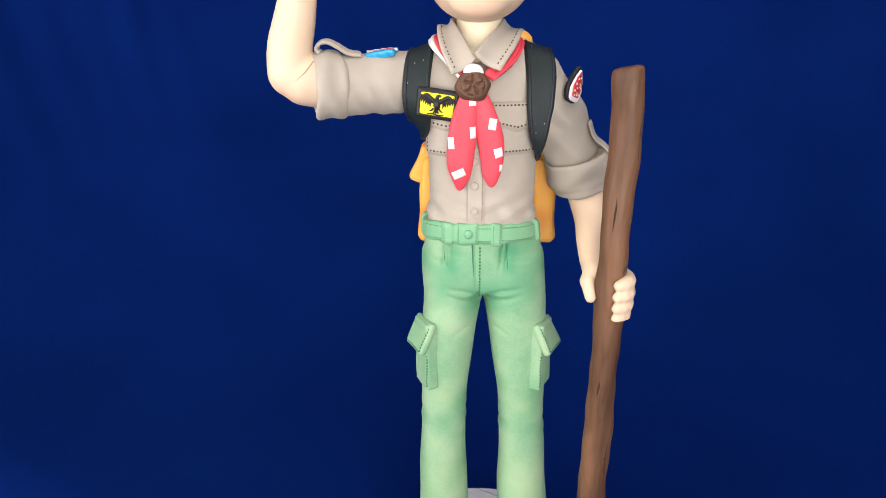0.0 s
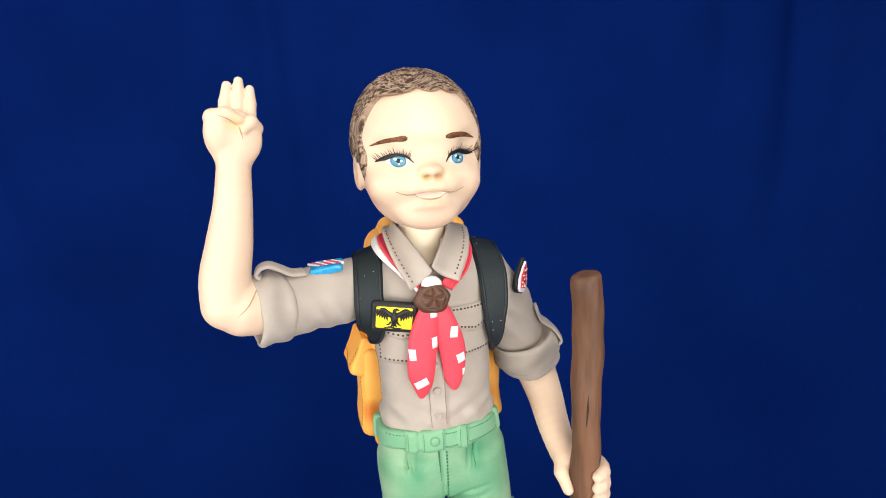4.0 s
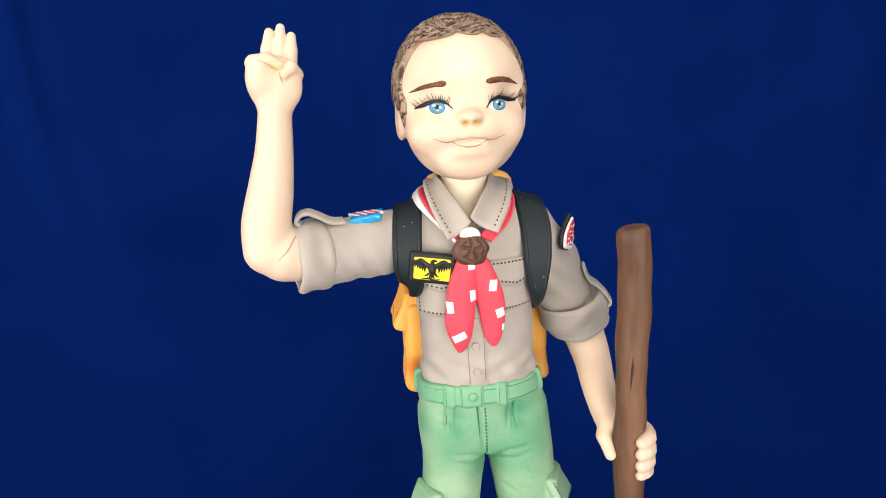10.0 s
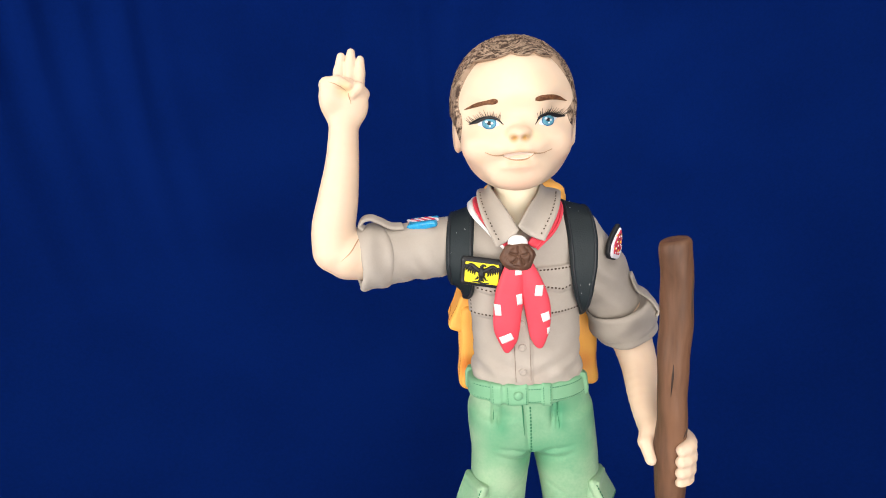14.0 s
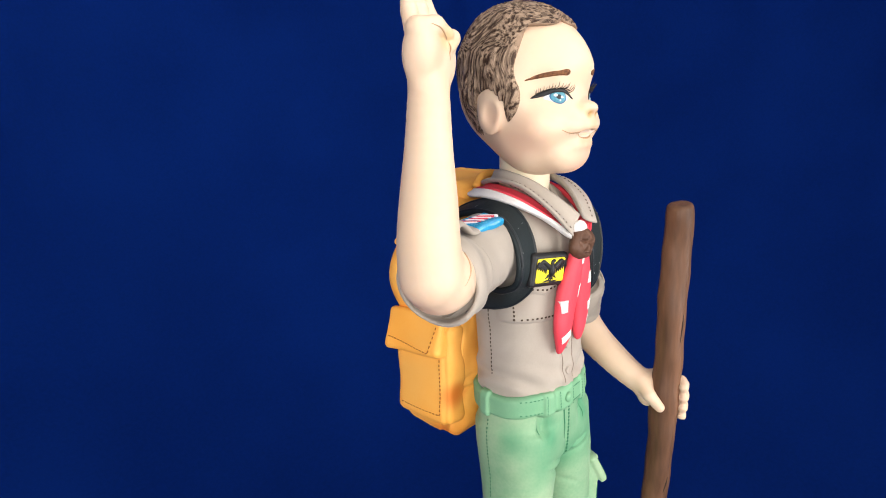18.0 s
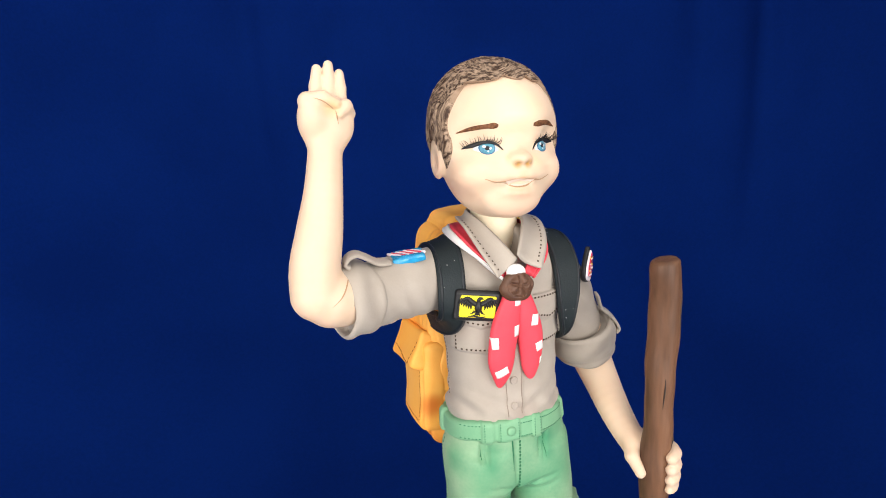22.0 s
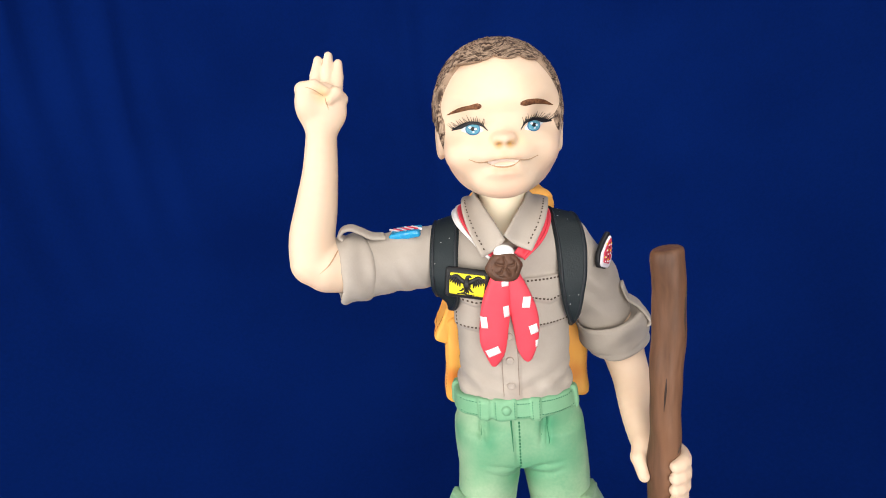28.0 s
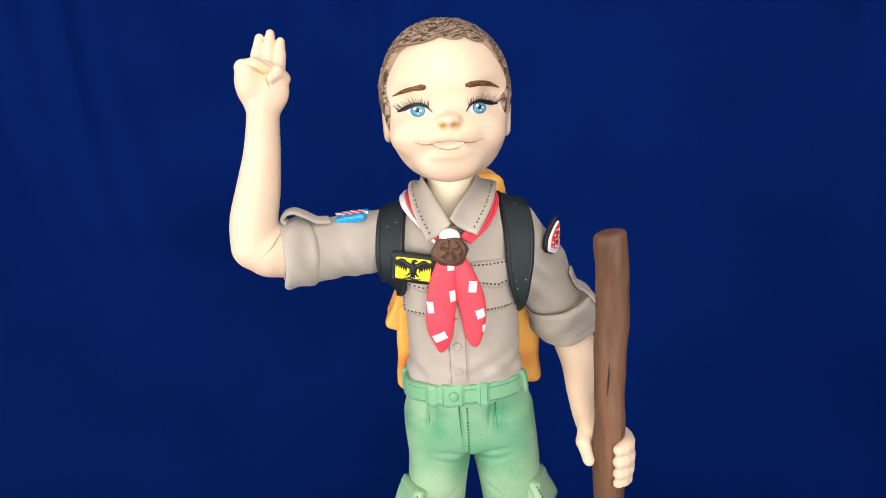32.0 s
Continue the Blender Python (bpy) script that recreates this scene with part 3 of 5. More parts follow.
TORSO = eased([(178, -5.4, 10.4, 22.0, 16.6), (184, -5.3, 10.0, 22.2, 17.5), (192, -5.2, 10.2, 21.2, 17.1), (205, -5.5, 10.6, 21.4, 16.9), (218, -5.8, 10.9, 22.0, 16.9), (230, -6.2, 11, 23.6, 16.8), (240, -6.5, 11, 25.0, 15.2), (246, -6.6, 11, 22.4, 12), (250, -6.8, 11, 15, 10), (253, -7, 11, 10, 8)], 5)


def torso_skin(p):
    d = column(p, TORSO, 2.2)
    d = smin(d, chain(p, [((-24, 11, 236.0), 11.0), ((-42, 6.6, 236), 10.9), ((-61, 1.6, 234.8), 11.2)]), 5)
    d = smin(d, chain(p, [((14.4, 11, 236.2), 10.8), ((25.0, 14.2, 221.4), 10.8), ((31.4, 15.8, 208), 10.5)]), 5)
    folds = 0.5 * np.sin((p[..., 2] + 0.8 * p[..., 0]) * 0.55) * np.exp(-(((p[..., 0] - 24) / 7) ** 2) - ((p[..., 2] - 224) / 12) ** 2)
    folds += 0.45 * np.sin(p[..., 0] * 0.9 + p[..., 2] * 0.35) * np.exp(-(((p[..., 0] + 44) / 9) ** 2) - ((p[..., 2] - 229) / 6) ** 2)
    folds += 0.35 * np.sin((p[..., 2] - 0.5 * np.abs(p[..., 0] + 5)) * 0.8) * np.exp(-(((p[..., 2] - 189) / 6) ** 2))
    tuck = np.sin(p[..., 0] * 0.75 + 1.5 * np.sin(p[..., 2] * 0.2) + 0.12 * p[..., 2]) * np.exp(-(((p[..., 2] - 186) / 5) ** 2))
    drag = np.sin((p[..., 2] + 0.9 * np.abs(p[..., 0] + 6)) * 0.5) * np.exp(-(((p[..., 2] - 212) / 12) ** 2)) * np.clip((np.abs(p[..., 0] + 6) - 14) / 6, 0, 1)
    return d - folds - 0.3 * tuck - 0.22 * drag + lumps(p, 9, 0.2)


def shirt(p):
    d = smax(torso_skin(p), -ell(p, (-8.2, -1.0, 252), (6.6, 10.5, 10.5)), 0.8)
    front = p[..., 1] - 9
    placket = smax(smax(d - 0.55, np.abs(p[..., 0] + 8.5) - 3.4, 0.3), front, 0.3)
    d = smin(d, placket, 0.25)
    for x0, x1, foot in ((-27.5, -11.5, 210.0), (-1.6, 15.6, 210.8)):
        mid, half = (x0 + x1) / 2, (x1 - x0) / 2
        x, z = p[..., 0] - mid, p[..., 2]
        bag = smax(smax(d - 0.8, np.maximum(np.abs(x) - half, np.maximum(foot - z, z - 228)), 0.5), front, 0.3)
        flap = smax(smax(d - 1.5, np.maximum(np.abs(x) - half - 0.8, np.maximum(221.8 - 0.22 * (half - np.abs(x)) * 1.4 - z, z - 229.4)), 0.6), front, 0.3)
        d = smin(smin(d, bag, 0.3), flap, 0.3)
    return d


def cuffs(p):
    a = rod(p, (-69.0, -1.8, 235.0), (-57.0, 2.6, 235.4), 12.1, 2.4) - 0.4 * np.sin(p[..., 0] * 0.75 + p[..., 2] * 0.12 + 0.6 * np.sin(p[..., 2] * 0.3)) + lumps(p, 6, 0.3, 1.0)
    a = smax(a, -rod(p, (-76, -4.4, 234.2), (-64.5, 0, 234.6), 10.2, 1.5), 1.2)
    b = smin(rod(p, (32.6, 14.2, 208.2), (36.4, 16.6, 196.8), 13.6, 2.0), rod(p, (34.8, 15.0, 202.5), (37.6, 16.2, 192.4), 12.2, 2.6), 0.6) - 0.35 * np.sin(p[..., 2] * 0.55 - p[..., 0] * 0.25 + 0.8 * np.sin(p[..., 0] * 0.3)) + lumps(p, 6, 0.3, 2.0)
    b = smax(b, -rod(p, (30.2, 13.2, 214), (33.0, 14.8, 205.4), 11.5, 0.6), 0.9)
    b = smax(b, -rod(p, (35.4, 15.2, 198), (40, 13.5, 184.5), 9.6, 1.5), 1.2)
    return np.minimum(a, b)


def arms(p):
    a = chain(p, [((-58, 2.5, 235), 9.5), ((-70.5, -4.0, 237.6), 9.2)], 2)
    a = smin(a, limb(p, [((-74.9, -5.5, 239.7), 8.1), ((-74.8, -5.0, 247), 7.8), ((-72.4, -3.4, 258), 7.1), ((-70.0, -2.0, 270), 5.9), ((-68.2, -1.2, 283.5), 5.0)]), 1.0)
    palm = ell(p, (-67.2, -1.2, 291.0), (8.3, 4.2, 8.9))
    palm = smin(palm, ell(p, (-71.6, -2.9, 293.5), (3.8, 3.6, 6.0)), 2.5)
    a = smin(a, palm, 2.5)
    d = a
    for b, t, r in (((-69.6, 1.6, 297), (-68.0, 5.0, 307.2), 2.15), ((-65.6, 1.8, 298), (-64.4, 5.2, 308.4), 2.1), ((-62.1, 1.8, 297), (-61.3, 4.8, 305.8), 2.05)):
        d = smin(d, chain(p, [(b, r), (tuple((np.array(b) + t) / 2), r * 0.98), (t, r * 0.7)], 0.5), 0.12)
    d = smin(d, chain(p, [((-72.4, -2.4, 297.4), 3.0), ((-68.4, -4.2, 298.2), 2.2), ((-64.6, -4.8, 296.4), 1.6)], 1), 0.25)
    d = smin(d, chain(p, [((-60.9, -0.8, 293.8), 2.7), ((-61.6, -3.4, 295.8), 2.0), ((-63.8, -4.4, 293.6), 1.7)], 1), 0.25)
    r = limb(p, [((34.5, 15, 203), 8.4), ((38.6, 13.4, 190.5), 7.9), ((39.8, 8.5, 183.2), 7.1), ((38.5, -2, 175.8), 6.2), ((37.8, -9.5, 171.4), 5.6), ((37.6, -16.0, 168.0), 5.1)])
    r = smin(r, ell(p, (41.0, -17.6, 164.6), (6.6, 4.6, 7.6)), 2.5)
    r = smin(r, chain(p, [((35.5, -16.0, 170), 2.9), ((33.2, -20.5, 166.0), 2.5), ((33.8, -24.8, 161.4), 2.0)], 1), 1)
    for z, reach, q in ((169.0, 0.2, 2.5), (164.6, 0.7, 2.6), (160.2, 0.4, 2.5), (156.2, -0.4, 2.2)):
        r = smin(r, limb(p, [((43.8, -18.5, z + 0.6), q), ((46.6 + reach * 0.3, -23.6, z + 0.2), q), ((45.0, -29.2 - reach * 0.4, z - 0.2), q), ((42.0, -31.0 - reach * 0.3, z - 0.4), q * 0.78)], 8), 1.7)
    return np.minimum(d, r)


LEG_L = eased([(5, -20.0, 7, 13.9, 13.6), (12, -20.1, 7, 13.5, 13.2), (35, -21.0, 7, 12.0, 12.0), (64, -21.5, 7, 10.9, 11.2), (92, -21.0, 7, 10.0, 10.6), (131, -19.0, 7.5, 11.6, 12.8), (150, -16.9, 8.5, 12.5, 14.6), (168, -15.5, 9, 13.2, 15.2)], 5)
LEG_R = eased([(2, 19.4, 7, 14.6, 14.0), (8, 19.2, 7, 14.2, 13.6), (30, 17.2, 7, 12.4, 12.4), (58, 15.6, 7, 11.2, 11.4), (86, 14.4, 7, 10.2, 10.7), (130, 11.2, 7.5, 12.0, 12.9), (150, 9.2, 8.5, 13.2, 14.6), (168, 6.5, 9, 13.2, 15.2)], 5)
HIPS = eased([(153.5, -4.0, 9.2, 23.6, 14.6), (160, -4.2, 9.5, 24.6, 15.6), (172, -4.8, 9.8, 24.0, 16.4), (183, -5.2, 10, 22.0, 16.2)], 5)


def trousers(p):
    x, y, z = p[..., 0], p[..., 1], p[..., 2]
    hem_l, hem_r = 12.5 - 0.55 * (y - 6) - z, 9.5 - 0.60 * (y - 6) - z
    a, b = column(p, LEG_L, 2.15), column(p, LEG_R, 2.15)
    for cx, kz in ((-21, 92), (14.4, 87)):
        crease = 0.35 * np.sin((z - kz) * 0.8 + 0.35 * np.abs(x - cx)) * np.exp(-(((z - kz) / 5) ** 2)) * np.clip((np.abs(x - cx) - 3) / 5, 0, 1)
        a = a - crease if cx < 0 else a
        b = b - crease if cx > 0 else b
    a = smax(a, hem_l, 0.8)
    b = smax(b, hem_r, 0.8)
    d = smin(a, b, 1.5)
    d = smin(d, column(p, HIPS, 2.2), 3)
    for px in (-20.0, -18.1, 2.5, 4.6):
        d = d + 1.4 * np.exp(-(((x - px - (z - 172) * 0.10) / 0.7) ** 2)) * np.exp(-(((z - 171) / 6) ** 2)) * (y < 4)
    d = d + 0.7 * np.exp(-(((x + 7.6 - (165 - z) * 0.08) / 0.6) ** 2)) * ((z > 152) & (z < 176) & (y < 4))
    fold = np.exp(-(((z - 148 - 0.35 * np.abs(x + 5)) / 1.0) ** 2)) * np.exp(-(((np.abs(x + 5) - 7) / 7) ** 2)) * (y < 6)
    fold2 = np.exp(-(((z - 153.5 - 0.20 * np.abs(x + 5)) / 0.8) ** 2)) * np.exp(-(((np.abs(x + 5) - 8) / 6) ** 2)) * (y < 6)
    fold3 = np.exp(-(((z - 141 + 0.55 * np.abs(x + 5)) / 1.0) ** 2)) * np.exp(-(((np.abs(x + 5) - 8) / 5) ** 2)) * (y < 6)
    d = d + 1.0 * fold + 0.9 * fold2 + 0.5 * fold3
    return d + lumps(p, 11, 0.22, 0.5)


def hem_bands(p):
    x, y, z = p[..., 0], p[..., 1], p[..., 2]
    t = trousers(p)
    base = np.where(x < -6, 12.5 - 0.55 * (y - 6), 9.5 - 0.60 * (y - 6))
    return smax(t - 0.5, np.abs(z - base - 1.5) - 1.7, 0.5) + lumps(p, 4, 0.15, 1.0)


POCKETS = ((-28.1, -0.2, 124.6, -63), (20.7, 0.4, 124.4, 63))


def cargo(p):
    out = None
    for cx, cy, cz, a in POCKETS:
        m = turn(0, 0, a)
        s = -1 if a < 0 else 1
        bag = block(p, (cx, cy, cz), (6.2, 2.8, 15.4), 1.0, m)
        flap = block(p, (cx + s * 2.2, cy - 1.0, cz + 9.2), (7.4, 1.5, 7.0), 1.0, turn(0, 0, a) @ turn(-26, 0, 0))
        d = smin(bag, flap, 0.2) + lumps(p, 6, 0.2, 3.0)
        out = d if out is None else np.minimum(out, d)
    return out


WAIST = [(174.2, -5.6, 9.6, 23.8, 18.1), (175.4, -5.7, 9.6, 24.1, 18.4), (181.2, -5.9, 9.8, 23.6, 18.4), (182.4, -5.9, 9.8, 23.1, 18.0)]


def belt(p):
    wavy = p + np.stack([0 * p[..., 0], 0 * p[..., 0], 0.3 * np.sin(p[..., 0] * 0.35 + 1) + 0.2 * np.sin(p[..., 0] * 0.9) - 2.0 * np.clip((6 - p[..., 1]) / 14, 0, 1)], -1)
    d = column(wavy, WAIST, 2.2) + lumps(p, 8, 0.18, 1.5)
    for y0, sgn in ((14.0, -1), (4.0, 1)):
        loop = smax(smax(d - 0.9, np.abs(p[..., 1] - y0) - 2.0, 0.5), 12 - sgn * (p[..., 0] + 5.8), 0.5)
        d = smin(d, loop, 0.3)
    for x, w in ((-19.0, 2.0), (0.0, 1.9)):
        loop = smax(smax(d - 0.62, np.abs(p[..., 0] - x) - w, 0.3), p[..., 1] - 4, 0.5)
        d = smin(d, loop, 0.3)
    buckle = smax(smax(d - 0.5, np.abs(p[..., 0] + 11.2) - 3.9, 0.25), p[..., 1] - 6, 0.4)
    return smin(d, buckle, 0.15)


def sheet(inner, outer, thick, n=40, m=10, bulge=0.0):
    """A bent leaf of clay between two lines, with a thickness and a rounded rim."""
    a, b = smooth_line(inner, n), smooth_line(outer, n)
    g = np.stack([a + (b - a) * k / (m - 1) for k in range(m)], 1)
    dn, dm = np.gradient(g, axis=0), np.gradient(g, axis=1)
    nor = np.cross(dn, dm)
    nor /= np.linalg.norm(nor, axis=-1)[..., None] + 1e-9
    k = np.linspace(0, 1, m)
    g = g + nor * (bulge * np.sin(np.pi * k))[None, :, None]
    ease = np.minimum(1, np.minimum(np.arange(m), m - 1 - np.arange(m))[None, :] * 0.6 + 0.4) * np.minimum(1, np.minimum(np.arange(n), n - 1 - np.arange(n))[:, None] * 0.5 + 0.4)
    t = (thick / 2 * ease)[..., None]
    v = np.concatenate([(g + nor * t).reshape(-1, 3), (g - nor * t).reshape(-1, 3)])
    q = [(i * m + j, (i + 1) * m + j, (i + 1) * m + j + 1, i * m + j + 1) for i in range(n - 1) for j in range(m - 1)]
    q += [tuple(r + n * m for r in reversed(f)) for f in q]
    rim = [i * m for i in range(n)] + [(n - 1) * m + j for j in range(1, m)] + [i * m + m - 1 for i in range(n - 2, -1, -1)] + [j for j in range(m - 2, 0, -1)]
    q += [(y, x, x + n * m, y + n * m) for x, y in zip(rim, rim[1:] + rim[:1])]
    return v, np.array(q)


def mirror(pts, mid=-7.4):
    return [(2 * mid - x, y, z) for x, y, z in pts]


COLLAR_IN = [(-7.4, 21, 257.0), (-13.5, 18.5, 258.2), (-17.2, 11.5, 258.6), (-15.6, 2.8, 255.6), (-12.0, -5.0, 250.0), (-9.0, -11.0, 244.6)]
COLLAR_OUT = [(-7.4, 28, 251.5), (-15.6, 23.4, 254.0), (-21.0, 14.0, 256.2), (-22.6, 3.0, 254.9), (-21.2, -6.8, 248.3), (-17.2, -13.2, 239.4)]
COLLAR_IN_R = mirror(COLLAR_IN[:4], -7.9) + [(-5.0, -5.6, 251.2), (-9.4, -11.8, 246.4)]
COLLAR_OUT_R = mirror(COLLAR_OUT[:2]) + [(9.0, 16.0, 254.3), (8.4, 4.0, 253.6), (5.4, -5.6, 248.6), (-0.4, -12.8, 240.6)]
collar_l, collar_r = sheet(COLLAR_IN, COLLAR_OUT, 1.7, bulge=1.6), sheet(COLLAR_IN_R, COLLAR_OUT_R, 1.7, bulge=-1.6)


def leaf_dots(inner, outer, share, n, bulge, first=0.0, last=1.0):
    a, b = smooth_line(inner, 80), smooth_line(outer, 80)
    c, dm = a + (b - a) * share, b - a
    nor = np.cross(np.gradient(c, axis=0), dm)
    nor /= np.linalg.norm(nor, axis=1)[:, None]
    c = c + nor * bulge * math.sin(math.pi * share)
    i = np.linspace(first * 79, last * 79, n).astype(int)
    tan = np.gradient(c, axis=0)
    tan /= np.linalg.norm(tan, axis=1)[:, None]
    side = np.cross(nor, tan)
    v = [c[k] + CUBE[:, :1] * tan[k] * 0.30 + CUBE[:, 1:2] * side[k] * 0.24 + CUBE[:, 2:] * nor[k] * 0.98 for k in i]
    return np.concatenate(v), np.concatenate([CUBE_FACES + 8 * j for j in range(n)])


def figurine():
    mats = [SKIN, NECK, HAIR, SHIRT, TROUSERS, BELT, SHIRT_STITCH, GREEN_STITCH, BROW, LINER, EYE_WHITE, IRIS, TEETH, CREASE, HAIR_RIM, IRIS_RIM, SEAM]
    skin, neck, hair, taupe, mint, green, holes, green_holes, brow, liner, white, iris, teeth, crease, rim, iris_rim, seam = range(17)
    out = []

    def put(piece, k):
        out.append((*piece, k))

    put(skin_mesh(head_skin, (-34, -19, 253), (20, 38, 315), 0.62), skin)
    hv, hq = skin_mesh(hair_cap, (-34, -16, 264), (20, 40, 316), 0.55)
    edge = hair_edge(hv[hq].mean(1))
    smooth = edge > np.where(hv[hq].mean(1)[:, 2] > 296, -0.5, 0.02)
    put((hv, hq[~smooth]), hair)
    put((hv, hq[smooth]), rim)
    put(skin_mesh(lambda p: rod(p, (-7.0, 11.6, 240), (-7.0, 11.0, 266), 8.6, 1.0), (-17, 1, 241), (3, 22, 266), 0.8), neck)
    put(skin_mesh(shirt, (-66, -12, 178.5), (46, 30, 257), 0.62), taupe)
    put(skin_mesh(cuffs, (-78, -18, 219), (-50, 20, 250), 0.6), taupe)
    put(skin_mesh(cuffs, (13, -8, 183), (54, 33, 226), 0.5), taupe)
    put(skin_mesh(arms, (-88, -19, 224), (-56, 14, 311), 0.55), skin)
    put(skin_mesh(arms, (22, -36, 155), (53, 22, 212), 0.55), skin)
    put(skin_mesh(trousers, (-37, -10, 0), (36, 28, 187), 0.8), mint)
    put(skin_mesh(hem_bands, (-37, -10, 0), (36, 24, 26), 0.7), green)
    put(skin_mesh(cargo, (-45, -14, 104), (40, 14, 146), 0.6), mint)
    put(skin_mesh(belt, (-32, -12, 172), (22, 31, 187.5), 0.5), green)
    put(collar_l, taupe)
    put(collar_r, taupe)

    # face paint
    def eye(cx, cz, wing, inner, s):
        put(decal(head_skin, [(cx + wing[0] * 0.55, 0, cz + wing[1] - 0.4), (cx, 0, cz - 1.7), (cx + inner[0] * 0.7, 0, cz + inner[1] - 0.2)],
                  [(cx + wing[0] * 0.55, 0, cz + wing[1] + 0.2), (cx, 0, cz + 2.2), (cx + inner[0] * 0.7, 0, cz + inner[1] + 0.5)], lift=0.06), white)
        # the three small white dots are glints painted on the iris
        for r, mat, lift, dx, dz in ((2.35, iris_rim, 0.10, 0.1, 0.05), (2.05, iris, 0.14, 0.1, 0.05), (0.75, liner, 0.18, 0.1, 0.2), (0.5, white, 0.22, -0.75, 0.75), (0.42, white, 0.22, 1.0, 0.1), (0.28, white, 0.22, 0.3, -0.8)):
            a = np.linspace(math.pi, 0, 15)
            hi = [(cx + dx + r * math.cos(t), 0, cz - 0.1 + dz + min(r * math.sin(t), 1.6)) for t in a]
            lo = [(cx + dx + r * math.cos(t), 0, cz - 0.1 + dz - r * 0.78 * math.sin(t)) for t in a]
            put(decal(head_skin, lo, hi, 15, 5, lift=lift), mat)
        up = [(cx + wing[0], 0, cz + wing[1] + 0.1), (cx + wing[0] * 0.55, 0, cz + 1.7 + wing[1] * 0.3), (cx, 0, cz + 2.55), (cx + inner[0] * 0.6, 0, cz + 1.75), (cx + inner[0], 0, cz + inner[1] + 0.15)]
        lo = [(cx + wing[0], 0, cz + wing[1] - 0.15), (cx + wing[0] * 0.55, 0, cz + 0.35 + wing[1] * 0.3), (cx, 0, cz + 1.6), (cx + inner[0] * 0.6, 0, cz + 0.85), (cx + inner[0], 0, cz + inner[1] - 0.25)]
        put(decal(head_skin, lo, up, 30, 4, lift=0.3), liner)
        rnd = random.Random(5)
        base = smooth_line(up, 40)
        for k in range(17):
            b = base[2 + int(k * 1.95)]
            f = (k - 5) / 12
            foot = pressed(head_skin, [b - vec(0, 40, 0)], (0, 1, 0))[0]
            lean = s * (0.9 - 1.25 * f) * 2.1 + rnd.uniform(-0.5, 0.5)
            ln = rnd.uniform(1.3, 2.3) * (1 - 0.25 * abs(f - 0.2))
            tip = foot + vec(lean * 0.8, -2.3, ln)
            put(tube([foot, foot + vec(lean * 0.3, -1.5, ln * 0.3), tip], [0.16, 0.12, 0.04], 5, 7), liner)

    eye(-17.7, 281.3, (-6.6, 0.0), (4.7, -0.5), -1)
    eye(2.2, 281.3, (6.8, 1.0), (-4.5, -0.9), 1)
    put(decal(head_skin, [(-25.6, 0, 286.3), (-22, 0, 287.0), (-18, 0, 287.6), (-15.2, 0, 287.7), (-14.6, 0, 288.1)], [(-25.6, 0, 286.6), (-22, 0, 288.3), (-18, 0, 289.0), (-15.4, 0, 289.3), (-14.6, 0, 288.8)], 20, 4, lift=0.15), brow)
    put(decal(head_skin, [(-2.2, 0, 288.0), (-1.0, 0, 287.7), (1.8, 0, 288.0), (6.2, 0, 287.9), (9.6, 0, 287.3)], [(-2.2, 0, 288.8), (-1.2, 0, 289.3), (1.8, 0, 289.7), (6.2, 0, 289.3), (9.6, 0, 287.6)], 20, 4, lift=0.15), brow)
    put(decal(head_skin, [(-13.8, 0, 270.4), (-11.6, 0, 269.2), (MID, 0, 268.6), (-5.0, 0, 269.2), (-3.4, 0, 270.4)], [(-13.8, 0, 270.6), (-11.6, 0, 269.55), (MID, 0, 269.0), (-5.0, 0, 269.55), (-3.4, 0, 270.6)], 24, 3, lift=0.05), crease)
    for s in (-1, 1):
        x = MID + s * 1.9
        put(decal(head_skin, [(x - 0.95, 0, 276.3), (x, 0, 275.9), (x + 0.95, 0, 276.3)], [(x - 0.95, 0, 276.5), (x, 0, 276.75), (x + 0.95, 0, 276.5)], 10, 4, lift=0.05), crease)
    put(decal(head_skin, [(-13.6, 0, 270.5), (-11.6, 0, 269.6), (MID, 0, 269.1), (-5.2, 0, 269.6), (-3.6, 0, 270.5)], [(-13.6, 0, 270.9), (MID, 0, 271.4), (-3.6, 0, 270.9)], 24, 6, lift=0.05), teeth)
    put(decal(head_skin, [(-19.6, 0, 271.75), (-16.6, 0, 270.65), (-13.6, 0, 270.75)], [(-19.6, 0, 271.95), (-16.6, 0, 270.95), (-13.6, 0, 271.15)], 14, 3, lift=0.08), crease)
    put(decal(head_skin, [(-3.4, 0, 270.75), (-0.6, 0, 270.65), (3.0, 0, 271.75)], [(-3.4, 0, 271.15), (-0.6, 0, 270.95), (3.0, 0, 271.95)], 14, 3, lift=0.08), crease)
    # brown tubes stand in for the dark creases of hand and elbow
    for pts in ([(-71.2, 298.3), (-69.2, 297.6), (-67.2, 296.4), (-65.0, 294.6)], [(-65.0, 294.8), (-64.7, 292.8), (-64.3, 290.6)]):
        line = pressed(arms, smooth_line([(x, -30, z) for x, z in pts], 12) if len(pts) > 2 else along([(x, -30, z) for x, z in pts], 8), (0, 1, 0))
        put(tube(line, [0.08, 0.2, 0.08], 6, 14), crease)
    fold = pressed(arms, smooth_line([(-65.6, -40, 244.0), (-68.2, -40, 240.2), (-71.6, -40, 237.4)], 14), (0, 1, 0))
    put(tube(fold, [0.22, 0.24, 0.05], 6, 18), crease)

